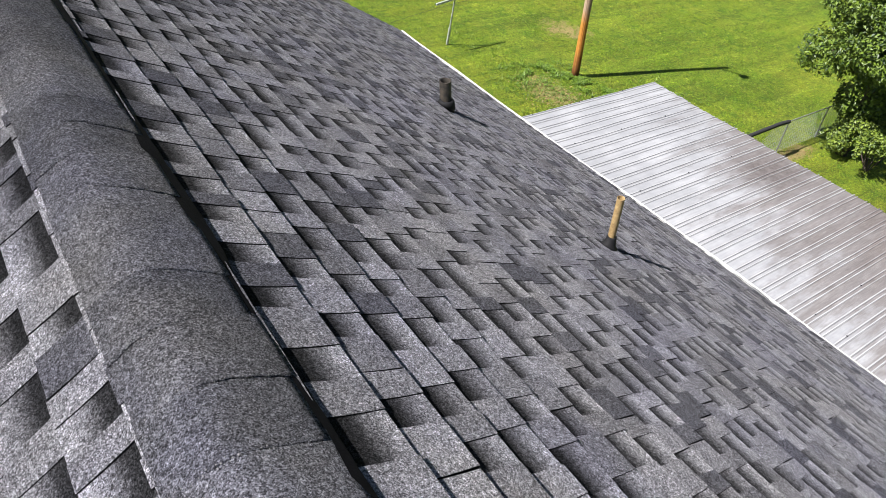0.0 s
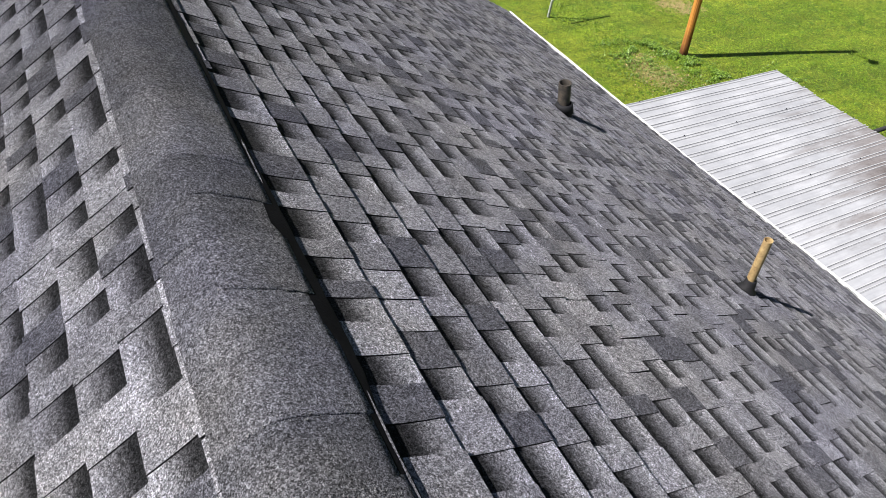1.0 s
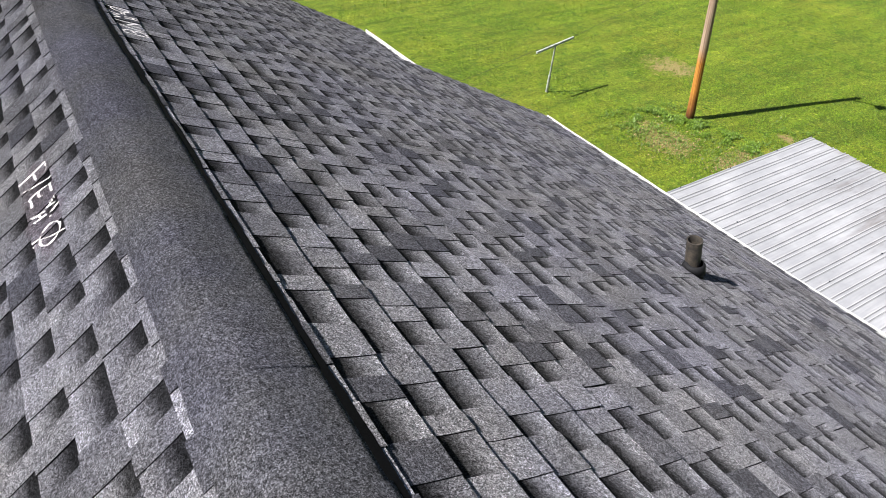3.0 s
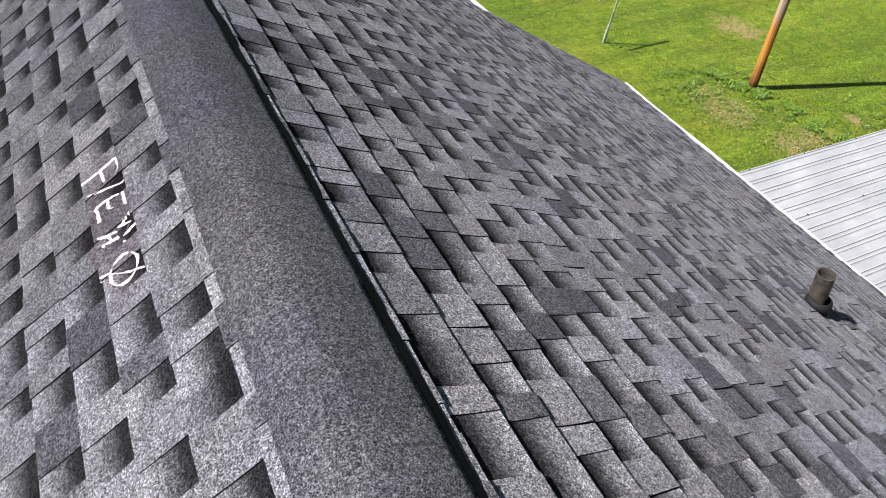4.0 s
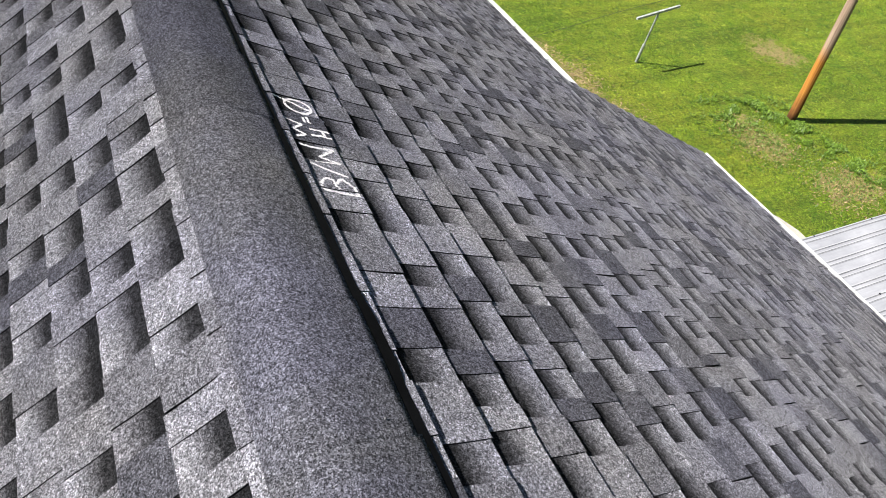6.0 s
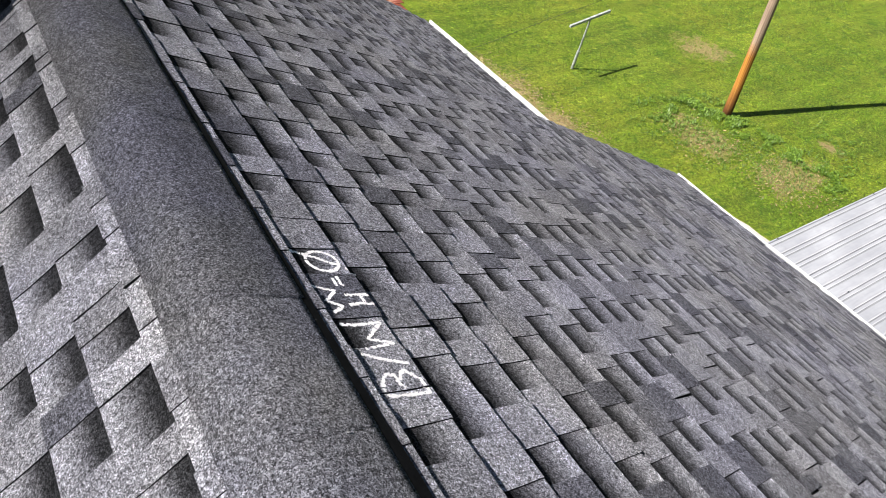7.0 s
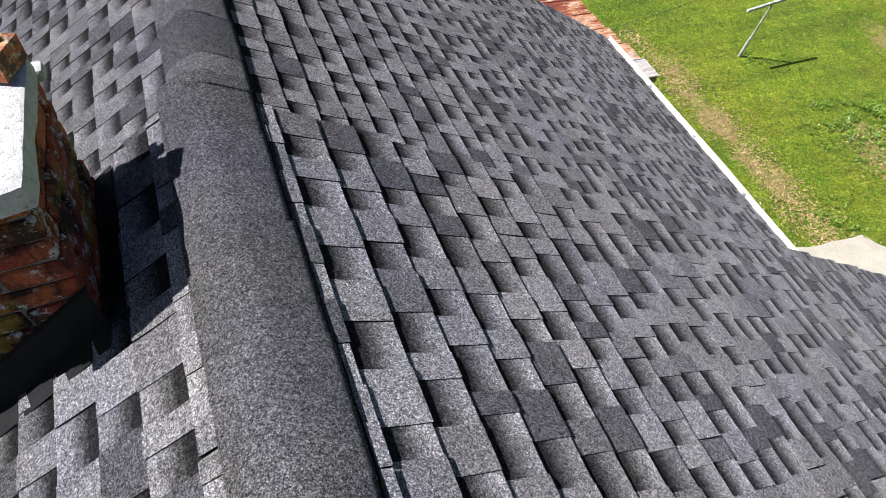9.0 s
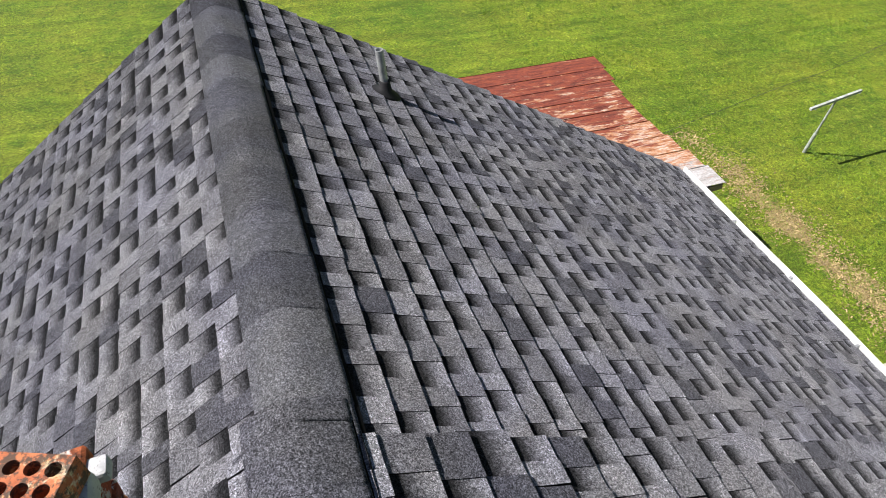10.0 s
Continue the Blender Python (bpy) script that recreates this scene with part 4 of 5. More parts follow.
# ---- chain-link fence ----
def fence():
    f = empty("fence", pose(15.3, 5.9, ground_z(15.3, 5.9)), "chain-link fence with a bent black foam tube on its rail", "fence")
    top = lambda x: 0.77 - 0.088 * (x - 15.3)
    for x in (15.3, 17.1, 19.15, 21.2, 23.2):
        part("post", tube([(x, 5.9, ground_z(x, 5.9) - 0.2), (x, 5.9, top(x) + 0.03)], 0.022, 8), STEEL, f)
    part("rail", tube([(15.3, 5.9, top(15.3)), (17.1, 5.9, top(17.1)), (19.15, 5.9, top(19.15)), (23.2, 5.9, top(23.2))], 0.016, 8), STEEL, f)
    part("foam_tube", tube([(14.9, 5.88, top(14.9) + 0.00), (15.8, 5.88, top(15.8) + 0.03), (16.6, 5.88, top(16.6) + 0.05), (17.05, 5.88, top(17.05) + 0.02)], 0.055, 10), FOAM, f, "black foam tube")
    verts, faces = [], []
    x0, x1 = 15.3, 23.2
    k, step = -1.3, 0.10
    while x0 + k < x1:
        for s in (1, -1):
            xa = x0 + k if s > 0 else x0 + k + 1.2
            xb = xa + s * 1.2
            za, zb = -1.2, 0.0
            if min(xa, xb) < x0 - 0.01 or max(xa, xb) > x1:
                continue
            a = (xa, 5.9 + 0.002 * s, top(xa) + za)
            b = (xb, 5.9 + 0.002 * s, top(xb) + zb)
            i = len(verts)
            w = 0.0022
            verts += [(a[0] - w, a[1], a[2]), (a[0] + w, a[1], a[2]), (b[0] + w, b[1], b[2]), (b[0] - w, b[1], b[2]), (a[0], a[1] + 2 * w, a[2]), (b[0], b[1] + 2 * w, b[2])]
            faces += [(i, i + 1, i + 2, i + 3), (i + 1, i + 4, i + 5, i + 2), (i + 4, i, i + 3, i + 5)]
        k += step
    ob = new("chain_link", mesh_from("chain_link", verts, faces, STEEL))
    ob.parent, ob.matrix_parent_inverse = f, f.matrix_basis.inverted()
    tagged(ob, "woven galvanised wire mesh", kind="stuff")


fence()


# ---- tree, shrub, weeds and grass ----
def leaves(name, blobs, count, size, material, seed, parent, label):
    """Many small folded leaves spread through uneven clumps."""
    rnd = random.Random(seed)
    verts, faces = [], []
    for _ in range(count):
        c, r, flat = rnd.choices(blobs, [b[1] ** 2 for b in blobs])[0]
        d = Vector((rnd.gauss(0, 1), rnd.gauss(0, 1), rnd.gauss(0, 1))).normalized()
        q = rnd.random() ** 0.35
        p = Vector(c) + Vector((d.x, d.y, d.z * flat)) * r * q
        p += 0.35 * r * noise.noise_vector(p * 1.3)
        if noise.noise(p * 1.9) < -0.16:
            continue
        n = (d * 0.7 + Vector((rnd.uniform(-1, 1), rnd.uniform(-1, 1), rnd.uniform(0.1, 1.2)))).normalized()
        a = n.orthogonal().normalized()
        a.rotate(Matrix.Rotation(rnd.uniform(0, 6.28), 3, n))
        b = n.cross(a)
        s = size * rnd.uniform(0.6, 1.3)
        i = len(verts)
        verts += [p - a * s, p - b * s * 0.55 + n * s * 0.18, p + a * s * 1.1 - n * s * 0.1, p + b * s * 0.55 + n * s * 0.18]
        faces += [(i, i + 1, i + 2), (i, i + 2, i + 3)]
    ob = new(name, mesh_from(name, verts, faces, material))
    if parent:
        ob.parent, ob.matrix_parent_inverse = parent, parent.matrix_basis.inverted()
    return tagged(ob, label)


def tree():
    x, y = 18.95, 4.95
    zg = ground_z(x, y)
    t = empty("tree", pose(x, y, zg), "leafy green maple tree with low shaded branches", "tree")
    bm = tube([(x, y, zg - 0.2), (x + 0.05, y, zg + 0.8), (x - 0.05, y + 0.05, zg + 1.9), (x - 0.1, y, zg + 3.2), (x - 0.2, y, zg + 4.6)], [0.17, 0.14, 0.115, 0.08, 0.03], 12)
    part("trunk", bm, BARK, t, smooth=True)
    rnd = random.Random(21)
    blobs = []
    for k in range(16):
        a = k * 2.4
        z = zg + 2.45 + 0.2 * k
        reach = (1.75 - 0.05 * k) * rnd.uniform(0.8, 1.1)
        e = Vector((x + 0.25 + reach * math.cos(a), y - 0.1 + reach * math.sin(a), z + 0.4))
        part("limb", tube([(x, y, z - 0.6), ((x + e.x) / 2, (y + e.y) / 2, z - 0.1), e], [0.045, 0.03, 0.012], 6), BARK, t, smooth=True)
        blobs.append((tuple(e), 0.8, 1.0))
        blobs.append((((x + e.x) / 2, (y + e.y) / 2, z + 0.45), 0.85, 1.0))
    blobs += [((x, y, zg + 5.6), 1.2, 0.9), ((x, y, zg + 4.2), 1.5, 0.9), ((x, y, zg + 3.2), 1.4, 0.9)]
    for bx, by, bz, br in ((19.2, 5.2, 0.9, 0.8), (19.8, 5.0, 0.7, 0.9), (19.3, 4.7, 1.5, 0.9), (20.4, 5.2, 0.9, 1.0), (18.5, 5.35, 1.1, 0.35)):
        part("limb", tube([(x, y, bz - 0.5), ((x + bx) / 2, (y + by) / 2, bz - 0.2), (bx, by, bz)], [0.03, 0.02, 0.01], 6), BARK, t, smooth=True)
        blobs.append(((bx, by, bz), br, 0.8))
    leaves("crown", blobs, 150000, 0.054, LEAF, 4, t, "broad green leaves")


tree()


def shrub(x, y, r, count, seed, label):
    zg = ground_z(x, y)
    s = empty("shrub", pose(x, y, zg), label, "shrub", "shrubs by the fence")
    rnd = random.Random(seed)
    blobs = []
    for k in range(9):
        a = rnd.uniform(0, 6.28)
        e = Vector((x + r * rnd.uniform(0.3, 0.9) * math.cos(a), y + r * rnd.uniform(0.3, 0.9) * math.sin(a), zg + r * rnd.uniform(0.35, 0.8)))
        part("stem", tube([(x, y, zg - 0.05), ((x + e.x) / 2, (y + e.y) / 2, (zg + e.z) / 2 + 0.05), e], [0.02, 0.014, 0.006], 6), BARK, s)
        blobs.append((tuple(e), 0.45 * r, 0.75))
    leaves("foliage", blobs, int(count * 1.5), 0.045, SHRUB, seed, s, "yellow-green leaves")


shrub(18.75, 4.05, 1.35, 10000, 31, "loose yellow-green shrub below the maple tree")
shrub(18.9, 4.95, 0.75, 2600, 32, "low leafy shrub against the chain-link fence")


def weeds():
    """Low broad-leaved weeds in drifts near the poles and edges."""
    rnd = random.Random(8)
    verts, faces = [], []
    spots = [(13.0, 12.9, 0.3, 0.3, 130), (13.7, 12.7, 0.9, 0.4, 260), (14.5, 12.6, 0.4, 0.25, 260), (14.75, 11.9, 0.25, 0.3, 200), (14.65, 11.1, 0.25, 0.6, 260), (14.95, 10.3, 0.2, 0.5, 260), (15.2, 9.6, 0.2, 0.5, 240), (14.85, 8.6, 0.25, 0.4, 160), (12.4, 15.5, 0.4, 0.3, 16), (13.3, 11.9, 0.8, 0.9, 220), (16.4, 9.4, 0.7, 0.7, 160), (20.5, 13.4, 3.0, 2.0, 200), (10.6, 10.2, 0.5, 0.4, 80)]
    for cx, cy, rx, ry, n in spots:
        for _ in range(int(n * 2.6)):
            x, y = rnd.gauss(cx, rx * 0.85), rnd.gauss(cy, ry * 0.85)
            if noise.noise((x * 2.2, y * 2.2, 5)) < rnd.uniform(-0.15, 0.3):
                continue
            z = ground_z(x, y)
            for _ in range(5):
                a, s = rnd.uniform(0, 6.28), rnd.uniform(0.016, 0.040)
                u = Vector((math.cos(a), math.sin(a), rnd.uniform(0.1, 0.9))).normalized()
                w = Vector((-u.y, u.x, 0)).normalized()
                p = Vector((x, y, z + rnd.uniform(0.0, 0.09)))
                i = len(verts)
                verts += [p, p + u * s + w * s * 0.4, p + u * 2 * s, p + u * s - w * s * 0.4]
                faces.append((i, i + 1, i + 2, i + 3))
    for cx, cy, rx, ry, n in ((13.3, 11.4, 0.7, 0.9, 420), (14.0, 9.4, 0.9, 0.6, 380), (13.9, 10.4, 0.9, 1.6, 500)):
        for _ in range(n):
            x, y = rnd.gauss(cx, rx * 0.7), rnd.gauss(cy, ry * 0.7)
            p = Vector((x, y, ground_z(x, y)))
            for _ in range(4):
                a, s = rnd.uniform(0, 6.28), rnd.uniform(0.014, 0.034)
                u = Vector((math.cos(a), math.sin(a), rnd.uniform(0.6, 2.0))).normalized()
                w = Vector((-math.sin(a), math.cos(a), 0))
                i = len(verts)
                verts += [p, p + u * s + w * s * 0.3, p + u * 2.4 * s, p + u * s - w * s * 0.3]
                faces.append((i, i + 1, i + 2, i + 3))
    tagged(new("weeds", mesh_from("weeds", verts, faces, WEED)), "broad-leaved weeds growing in the lawn", "weeds", kind="stuff")


weeds()


def blades():
    """Taller tufts that roughen the lawn."""
    rnd = random.Random(12)
    verts, faces = [], []
    for _ in range(60000):
        x, y = rnd.uniform(7.5, 27), rnd.uniform(3.5, 27)
        if noise.noise((x * 0.5, y * 0.5, 7)) < rnd.uniform(-0.45, 0.25):
            continue
        if 5.2 < x < 12.1 and y < 10 or x < 8.3 and y < 19:
            continue
        z = ground_z(x, y) - 0.005
        for _ in range(3):
            a, h = rnd.uniform(0, 6.28), rnd.uniform(0.035, 0.085)
            lean = Vector((rnd.gauss(0, 0.5), rnd.gauss(0, 0.5), 1)).normalized() * h
            w = Vector((math.cos(a), math.sin(a), 0)) * rnd.uniform(0.006, 0.011)
            p = Vector((x + rnd.gauss(0, 0.03), y + rnd.gauss(0, 0.03), z))
            i = len(verts)
            verts += [p - w, p + w, p + lean]
            faces.append((i, i + 1, i + 2))
    tagged(new("grass_blades", mesh_from("grass_blades", verts, faces, BLADE)), "short uneven grass blades", "grass", kind="stuff")


blades()


def litter():
    """Straw, dead leaves and crumbs of earth where the eave drips."""
    rnd = random.Random(41)
    for name, mat, label, n in (("straw", STRAW, "dry straw and dead leaves below the eave", 3200), ("earth_crumbs", EARTH, "brown earth crumbs in the worn patches of lawn", 3000)):
        verts, faces = [], []
        for k in range(n):
            y = rnd.uniform(9.2, 17.2)
            x = 10.1 + 0.02 * (13 - y) + rnd.gauss(0, 0.34)
            if mat is EARTH and k % 2:
                cx, cy = ((13.3, 11.4), (13.9, 9.3))[k % 4 // 2]
                x, y = rnd.gauss(cx, 0.5), rnd.gauss(cy, 0.5)
            if noise.noise((x * 0.9, y * 0.9, 3)) < rnd.uniform(-0.5, 0.1):
                continue
            z = ground_z(x, y)
            a, ln, w = rnd.uniform(0, 6.28), rnd.uniform(0.010, 0.034), rnd.uniform(0.005, 0.013)
            u, v = Vector((math.cos(a), math.sin(a), rnd.uniform(-0.2, 0.5))) * ln, Vector((-math.sin(a), math.cos(a), rnd.uniform(-0.2, 0.3))) * w
            p = Vector((x, y, z + 0.02))
            i = len(verts)
            verts += [p - u - v, p + u - v, p + u + v, p - u + v]
            faces.append((i, i + 1, i + 2, i + 3))
        tagged(new(name, mesh_from(name, verts, faces, mat)), label, "litter", kind="stuff")


litter()


# ---- shingles ----
NEARBY = ([], [])                     # verts and faces under the chalk marks


def strip_cells(length, rnd):
    """Widths along one laminated strip: raised tabs and recessed backing between them."""
    cells, x, up = [], 0.0, rnd.random() < 0.5
    while x < length - 1e-6:
        w = rnd.uniform(0.065, 0.150) if up else rnd.uniform(0.07, 0.135)
        if length - x - w < 0.05:
            w = length - x
        cells.append((x, min(x + w, length), up))
        x += w
        up = not up if rnd.random() < (0.90 if up else 0.97) else up
    return cells


def strip_mesh(length, seed, hide=0.03):
    rnd = random.Random(seed)
    verts, faces, uvs, idx = [], [], [], []
    rise = 0.0112
    for a, b, up in strip_cells(length, rnd):
        h = 0.0033 if up else 0.0
        ta, tb = (rnd.uniform(0.0, 0.004), rnd.uniform(0.0, 0.004)) if up else (-0.004, -0.004)
        e = rnd.uniform(-0.0025, 0.0025)
        g = 0.0011 if up else 0.0003
        # three bands down the slope: the strip is cupped, its butt flared up
        y0, y1, i, n = -hide, EXPO + e, len(verts), 3
        top = []
        for k in range(n + 1):
            q = k / n
            y = y0 + (y1 - y0) * q
            z = 0.0005 + h + (rise - 0.0005) * max(0.0, y / EXPO) ** 1.7
            top += [(a + g + ta * q, y, z), (b - g - tb * q, y, z)]
        low = [(x, y, -0.001) for x, y, z in (top[0], top[1], top[-2], top[-1])]
        verts += top + low
        uvs += [(x, y) for x, y, z in top + low]
        m = i + 2 * n
        faces += [(i + 2 * k, i + 2 * k + 1, i + 2 * k + 3, i + 2 * k + 2) for k in range(n)]
        faces += [(m, m + 1, m + 5, m + 4), tuple(range(m + 1, i, -2)) + (m + 3, m + 5), tuple(range(i, m + 1, 2)) + (m + 4, m + 2)]
        idx += [0 if up else 1] * n + [2, 2, 2]
    # local order is x along, y down the slope: turn the faces to look outwards
    return verts, faces, uvs, idx


def strip_data(length, seed):
    verts, faces, uvs, idx = strip_mesh(length, seed)
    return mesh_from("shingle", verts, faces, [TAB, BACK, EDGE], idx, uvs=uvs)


FULL = [strip_data(0.998, 100 + k) for k in range(16)]
RAW = [strip_mesh(0.998, 100 + k) for k in range(16)]


def lay_shingles(slope, side, y_of, y_far, v0, v1, lower, seed, single_to, chalk_box=None, skew=0.0, eave=None, top_from=None):
    """Courses of strips from v0 down to v1. y_of(v): the end of the course at the step or gable; y_far: its other end."""
    rnd = random.Random(seed)
    f = slope_frame(side, lower)
    host = SLOPES[slope]
    rest_v, rest_f, rest_uv, rest_i = [], [], [], []
    rows = int(round((v1 - v0) / EXPO)) + (3 if eave else 0)
    for r in range(rows):
        v = v0 + r * EXPO
        jag = rnd.uniform(-0.012, 0.012)
        ends = sorted((y_of(v) + jag, top_from if r == 0 and top_from is not None else y_far))
        lo, hi = (-ends[1], -ends[0]) if side > 0 else ends
        x = lo - (0.27 * r + rnd.uniform(-0.06, 0.06)) % 1.0
        while x < hi - 0.03:
            a, b = max(x, lo), min(x + 0.998, hi)
            if b - a > 0.03:
                whole = b - a > 0.9975
                pick = rnd.randrange(16)
                ym = -(a + b) / 2 if side > 0 else (a + b) / 2
                if eave:
                    edge = eave(ym) / C + 0.012
                    if v > edge - 0.045:
                        x += 1.0
                        continue
                    if v + EXPO > edge - 0.045:
                        v_put = edge - EXPO
                    else:
                        v_put = v
                else:
                    v_put = v
                drift = skew * (ym - 3.0) + 0.002 * math.sin(1.9 * ym + 0.6 * r)
                m = Matrix.Translation((a, v_put + drift + rnd.uniform(-0.0015, 0.0015), 0)) @ Matrix.Rotation(rnd.uniform(-0.0015, 0.0015) - side * skew, 4, "Z")
                whole = whole and r > 0
                raw = RAW[pick] if whole else strip_mesh(b - a, seed * 1000 + r * 40 + pick, 0.03 if r else min(0.03, v - 0.125))
                if v < single_to:
                    me = FULL[pick] if whole else mesh_from("shingle", raw[0], raw[1], [TAB, BACK, EDGE], raw[3], uvs=raw[2])
                    ob = new("shingle", me)
                    ob.parent = host
                    ob.matrix_basis = m
                else:
                    k = len(rest_v)
                    rest_v += [m @ Vector(p) for p in raw[0]]
                    rest_f += [tuple(i + k for i in q) for q in raw[1]]
                    rest_uv += raw[2]
                    rest_i += raw[3]
                if chalk_box and v < chalk_box[0]:
                    k = len(NEARBY[0])
                    NEARBY[0].extend(f @ (m @ Vector(p)) for p in raw[0])
                    NEARBY[1].extend(tuple(i + k for i in q) for q in raw[1])
            x += 1.0
    if rest_v:
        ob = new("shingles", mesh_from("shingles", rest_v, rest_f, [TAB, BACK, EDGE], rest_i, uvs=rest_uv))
        ob.parent = host
        tagged(ob, kind="stuff")


step_end = lambda v: Y_STEP + 0.012 * v * C
lay_shingles("near_right", 1, step_end, Y_BACK, 0.050, EAVE_NEAR / C + 0.01, 0.0, 1, 3.85, (0.7,), -0.0055, eave_near, 0.95)
lay_shingles("near_left", -1, step_end, Y_BACK, 0.064, EAVE_NEAR / C + 0.01, 0.0, 2, 3.6, (0.9,), 0.007)
lay_shingles("far_right", 1, lambda v: Y_GABLE + 0.01, Y_STEP - 0.08, 0.142, EAVE_FAR / C + 0.01, DROP, 3, 9.0)
lay_shingles("far_left", -1, lambda v: Y_GABLE + 0.01 + SPLAY * min(v * C, 2.4), Y_STEP - 0.08, 0.187, EAVE_FAR / C + 0.01, DROP, 4, 9.0)

lay_caps(VENT_NEAR, -3.61, Y_STEP + 0.09, -0.150, 0.1724, 0.0, 40, 0.0014)
lay_mixed_caps(VENT_FAR, (6.30, 6.70, 7.11, 7.40, 7.66, 7.95, 8.12, 8.36, 8.75, 9.02, 9.28, 9.66, Y_GABLE + 0.015), "lldldldlldld", -0.178, 0.124, DROP - 0.009, 60)


# ---- crossing gable on the sunlit slope ----
def cross_gable():
    """A low-pitched roof whose ridge runs out to -x from the sunlit slope."""
    x1, yr, zr, fall = -0.735, 4.16, 8.762, 0.33
    g = empty("cross_gable", pose(x1, yr, zr), "low crossing gable roof with grey ridge caps", "gable", kind="structure")
    far, reach = -3.4, 1.5
    xv = lambda d: (zr - fall * d - Z_LEFT) / T
    rnd = random.Random(17)
    for s in (-1,):
        # courses run along x; their upper ends follow the valley
        for k in range(10):
            d0, d1 = 0.185 + k * EXPO, 0.185 + (k + 1) * EXPO
            x = xv(d1) + 0.05 - rnd.uniform(0.02, 0.1)
            first = True
            while x > far:
                e = max(far, x - rnd.uniform(0.24, 0.42))
                xa = (xv(d0) + 0.03, xv(d1) + 0.03) if first else (x, x)
                bm = bmesh.new()
                top = [(xa[0], d0 - 0.05, 0.003), (e, d0 - 0.05, 0.003), (e + 0.002, d1, 0.011), (xa[1] if first else x - 0.002, d1, 0.011)]
                hi = [bm.verts.new((px, yr + s * d, zr - fall * d + h)) for px, d, h in top]
                lo = [bm.verts.new((v.co.x, v.co.y, v.co.z - 0.013)) for v in hi]
                bm.faces.new(hi)
                for i in range(4):
                    j = (i + 1) % 4
                    bm.faces.new((hi[i], lo[i], lo[j], hi[j]))
                bmesh.ops.recalc_face_normals(bm, faces=bm.faces[:])
                part("shingle", bm, TAB, g)
                x, first = e, False
    bm = bmesh.new()
    lid = [(xv(0), yr + 0.11, zr - 0.03), (far + 0.05, yr + 0.11, zr - 0.03), (far + 0.05, yr, zr - 0.012), (far + 0.05, yr - reach, zr - fall * reach - 0.012), (xv(reach), yr - reach, zr - fall * reach - 0.012), (xv(0), yr, zr - 0.012)]
    hi = [bm.verts.new(p) for p in lid]
    lo = [bm.verts.new((x, y, 6.4)) for x, y, z in lid]
    bm.faces.new((hi[0], hi[1], hi[2], hi[5]))
    bm.faces.new((hi[5], hi[2], hi[3], hi[4]))
    for i in range(6):
        k = (i + 1) % 6
        bm.faces.new((hi[i], lo[i], lo[k], hi[k]))
    bmesh.ops.recalc_face_normals(bm, faces=bm.faces[:])
    part("wall", bm, SIDING, g, "pale siding below the small roof")
    # added black strip that draws the dark line between the two cap halves
    bm = bmesh.new()
    strip = [(far + 0.02, -0.03), (x1 + 0.03, -0.03), (x1 + 0.03, 0.09), (far + 0.02, 0.09)]
    hi = [bm.verts.new((px, yr + t, zr - fall * abs(t) + 0.004)) for px, t in strip]
    lo = [bm.verts.new((v.co.x, v.co.y, v.co.z - 0.012)) for v in hi]
    bm.faces.new(hi)
    for i in range(4):
        bm.faces.new((hi[i], lo[i], lo[(i + 1) % 4], hi[(i + 1) % 4]))
    bmesh.ops.recalc_face_normals(bm, faces=bm.faces[:])
    part("underlay", bm, DECK, g, "added black strip for the dark line along the crest")
    # folded caps, cracked open along the crest; the far half's paler granules paint it sunlit
    for t0, t1, mat, rise in ((-0.18, 0.014, CAPM, 0.010), (0.026, 0.145, TAB, 0.004)):
        x, e = x1 + 0.02, 0.26
        while x > far:
            bm = bmesh.new()
            n = 8
            rows = []
            crook = rnd.uniform(-0.003, 0.003)
            for px, lift in ((x + 0.02, rise), (x - e, rise + 0.008), (x - e, rise - 0.002)):
                ts = [t0 + (t1 - t0) * k / n + (crook * (1 if px > x else -1) if k in (0, n) else 0) for k in range(n + 1)]
                ring = [(ts[0], -0.007)] + [(t, 0.0) for t in ts] + [(ts[-1], -0.007)]
                rows.append([bm.verts.new((px + 0.006 * noise.noise((t * 30, px * 9, 2)), yr + t, zr - fall * math.hypot(t, 0.015) + 0.003 + lift + dz)) for t, dz in ring])
            for a, b in zip(rows, rows[1:]):
                for k in range(len(a) - 1):
                    bm.faces.new((a[k], a[k + 1], b[k + 1], b[k]))
            bmesh.ops.recalc_face_normals(bm, faces=bm.faces[:])
            part("ridge_cap", bm, mat, g)
            x -= e
    return g


cross_gable()


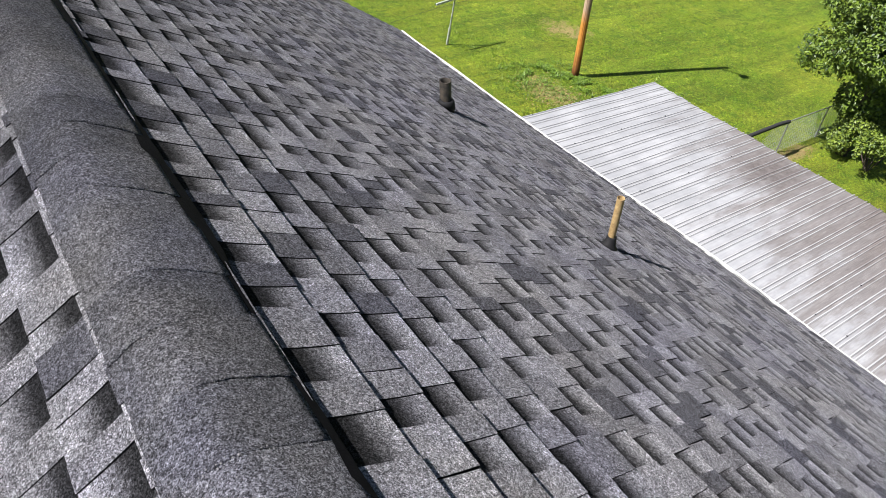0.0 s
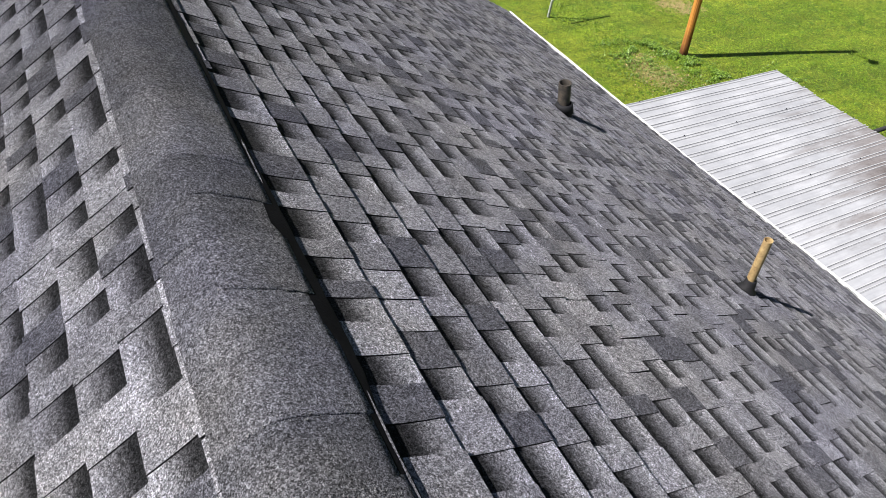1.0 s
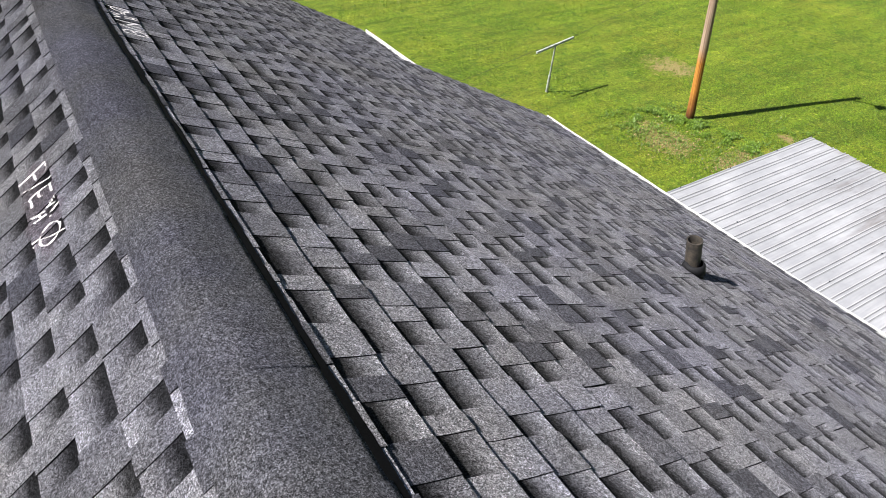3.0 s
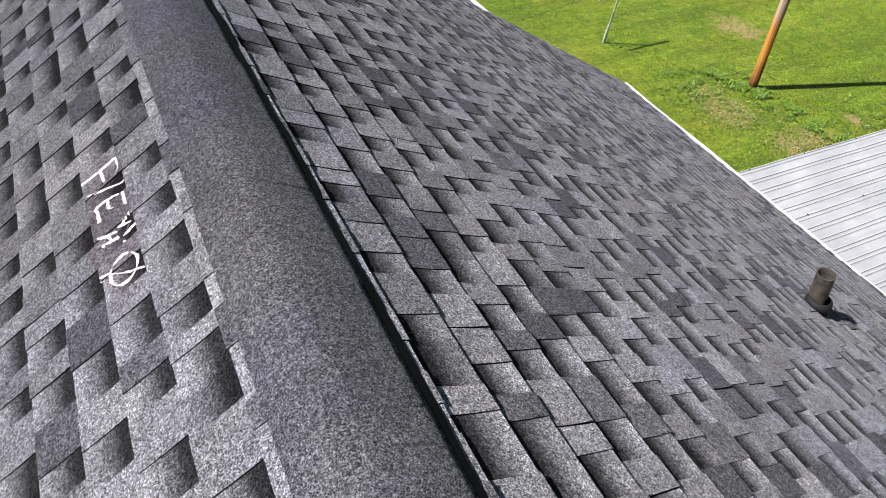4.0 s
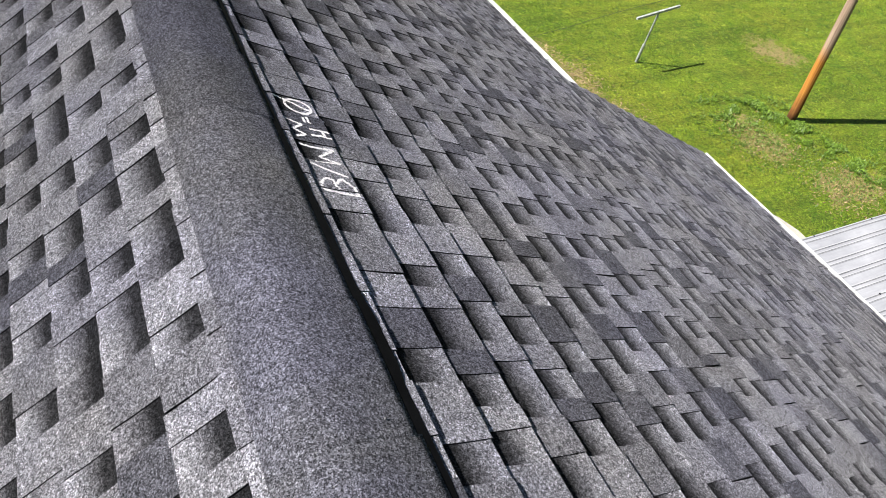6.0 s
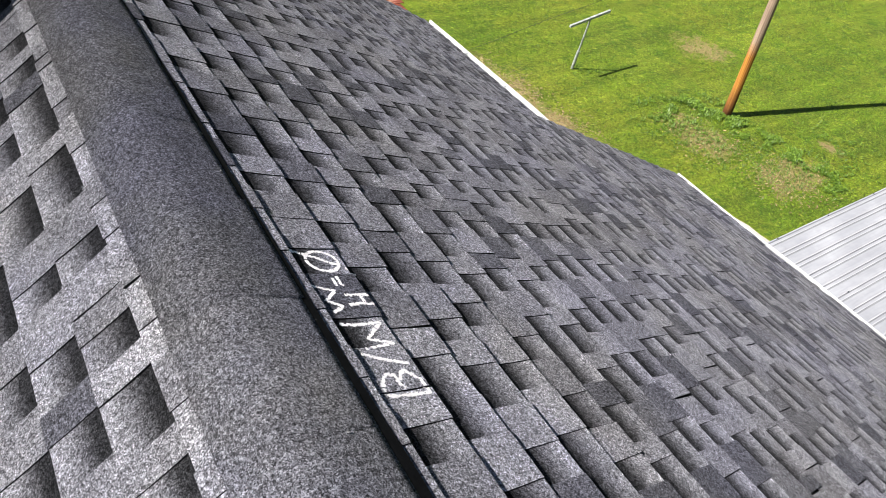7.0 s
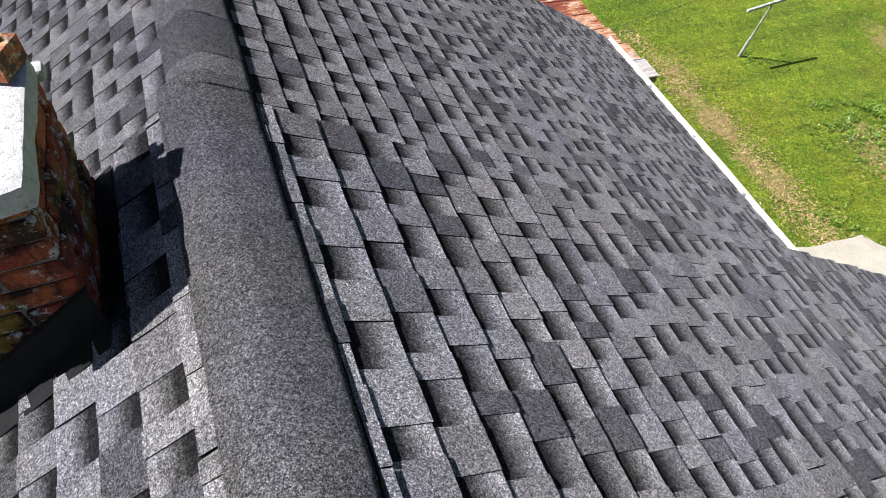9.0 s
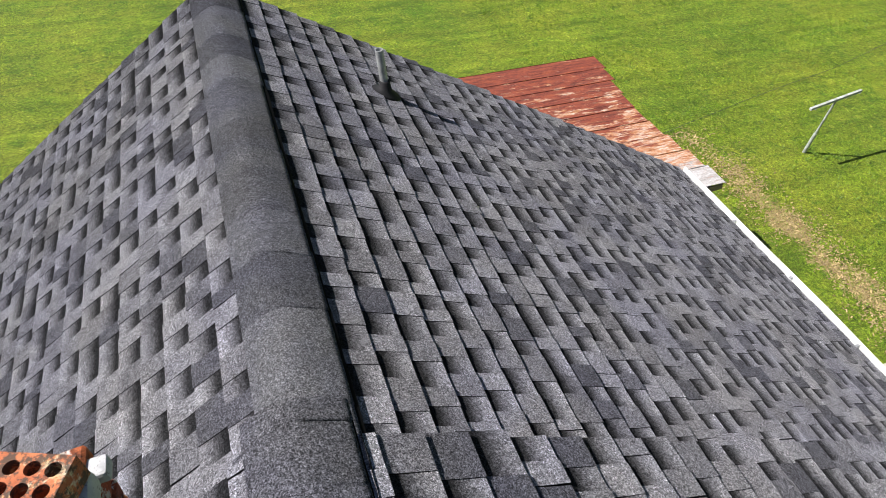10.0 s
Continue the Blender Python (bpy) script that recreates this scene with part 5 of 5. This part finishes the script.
# ---- chalk marks ----
def chalk_marks():
    from mathutils.bvhtree import BVHTree
    tree = BVHTree.FromPolygons(*NEARBY)
    rnd = random.Random(77)

    def ring(cx, cy, rx, ry, n=18):
        return [(cx + rx * math.cos(6.6 * k / n + 0.4), cy + ry * math.sin(6.6 * k / n + 0.4)) for k in range(n + 1)]

    # letters: reading way in cm, height from 0 to 1
    first = {
        "letter_f": [[(0.5, -0.04), (0.8, 0.48), (1.0, 0.95), (5.1, 0.98), (7.0, 0.88)], [(1.3, 0.49), (6.5, 0.53)]],
        "stroke": [[(7.2, 0.06), (9.4, 0.47), (12.9, 0.95), (11.9, 1.04)]],
        "letter_e": [[(21.0, 0.22), (17.4, 0.23), (14.2, 0.15), (14.1, 0.38), (15.0, 0.65), (16.9, 0.91), (19.9, 0.91), (22.5, 0.92)], [(14.8, 0.48), (19.0, 0.51), (19.6, 0.61)]],
        "letter_w": [[(26.6, 0.97), (27.9, 0.61), (29.4, 0.9), (32.3, 0.7), (31.7, 1.05)]],
        "letter_h": [[(26.6, 0.11), (27.6, 0.29), (28.8, 0.55)], [(30.0, 0.15), (31.4, 0.57)], [(27.7, 0.32), (30.4, 0.39)]],
        "dot": [[(34.1, 0.66), (35.0, 0.68)]],
        "dot ": [[(34.9, 0.42), (35.8, 0.45)]],
        "zero": [ring(43.4, 0.54, 4.5, 0.34), [(39.9, -0.11), (41.7, 0.25), (45.0, 0.56), (47.9, 0.97)]],
    }
    second = {
        "letter_b": [[(5.2, 1.07), (3.4, 1.18), (0.9, 1.15), (0.7, 0.66), (0.4, 0.1), (4.2, 0.13), (6.9, 0.39), (6.4, 0.53), (4.6, 0.64)], [(5.2, 1.07), (6.4, 0.93), (6.2, 0.71), (3.9, 0.72), (2.5, 0.62)]],
        "stroke": [[(12.5, 1.21), (11.1, 0.86), (9.9, 0.53), (8.7, 0.15)]],
        "letter_w": [[(21.6, 1.25), (21.2, 0.84), (21.6, 0.14), (17.0, 0.74), (15.0, 0.15), (13.8, 1.1)]],
        "letter_w_small": [[(33.6, 1.44), (31.9, 0.84), (28.6, 1.25), (26.8, 0.87), (24.9, 1.24)]],
        "letter_h": [[(30.5, 0.64), (30.5, 0.29), (30.3, -0.1)], [(27.3, 0.68), (27.7, 0.36), (26.9, -0.15)], [(30.4, 0.22), (27.4, 0.22)]],
        "dash": [[(36.4, 0.68), (33.6, 0.69)]],
        "dash ": [[(37.1, 0.54), (34.4, 0.55), (33.7, 0.48)]],
        "zero": [ring(42.8, 0.62, 3.6, 0.44), [(46.3, 1.37), (45.0, 0.98), (43.8, 0.67), (42.0, 0.39), (41.6, 0.22)], [(40.2, 0.09), (39.3, -0.05), (39.1, -0.23)]],
    }

    def write(name, text, side, y0, v_low, v_high, label, wide):
        ob = empty(name, pose(side * (v_low + v_high) / 2 * C, y0, (Z_RIGHT if side > 0 else Z_LEFT) - (v_low + v_high) / 2 * S), label, "chalk writing", "chalk notes on the shingles")
        f = slope_frame(side)
        out = f.to_3x3() @ Vector((0, 0, 1))
        for letter, strokes in text.items():
            verts, faces = [], []
            for line in strokes:
                pts = []
                for (a, b), (c, d) in zip(line, line[1:]):
                    n = max(2, int(math.hypot((c - a) / 100, (d - b) * (v_low - v_high)) / 0.003))
                    pts += [(a + (c - a) * k / n, b + (d - b) * k / n) for k in range(n)]
                pts.append(line[-1])
                prev = None
                for k, (s, h) in enumerate(pts):
                    s *= wide
                    v = v_low + (v_high - v_low) * h
                    lx = -(y0 + s / 100) if side > 0 else y0 - s / 100
                    q0, q1 = pts[max(0, k - 1)], pts[min(len(pts) - 1, k + 1)]
                    dx, dv = (q1[0] - q0[0]) * wide / 100 * (-side), (q1[1] - q0[1]) * (v_high - v_low)
                    ln = math.hypot(dx, dv) or 1
                    wd = (0.0054 if side < 0 else 0.0046) * (1 + 0.45 * noise.noise((s * 2.1, h * 9, side)))
                    row = []
                    for w in (-1, -0.33, 0.33, 1):
                        ww = wd * w * (1 + 0.25 * rnd.uniform(-1, 1))
                        p = f @ Vector((lx - dv / ln * ww, v + dx / ln * ww, 0.05))
                        hit = tree.ray_cast(p, -out)
                        row.append(Vector(hit[0]) + out * 0.0009 if hit[0] else None)
                    if prev and None not in prev and None not in row and rnd.random() > 0.015:
                        i = len(verts)
                        verts += prev + row
                        faces += [(i + e, i + e + 1, i + e + 5, i + e + 4) for e in range(3) if rnd.random() > (0.16 if e != 1 else 0.01)]
                    prev = row
            me = mesh_from(letter.strip(), verts, faces, CHALK)
            p = new(letter.strip(), me)
            p.parent, p.matrix_parent_inverse = ob, ob.matrix_basis.inverted()

    write("chalk_writing", first, -1, 2.905, 0.492, 0.358, "white chalk letters and a crossed zero on sunlit shingles", 1.0)
    write("chalk_writing", second, 1, 3.87, 0.336, 0.236, "white chalk letters and a crossed zero beside the ridge vent", 1.0)


chalk_marks()
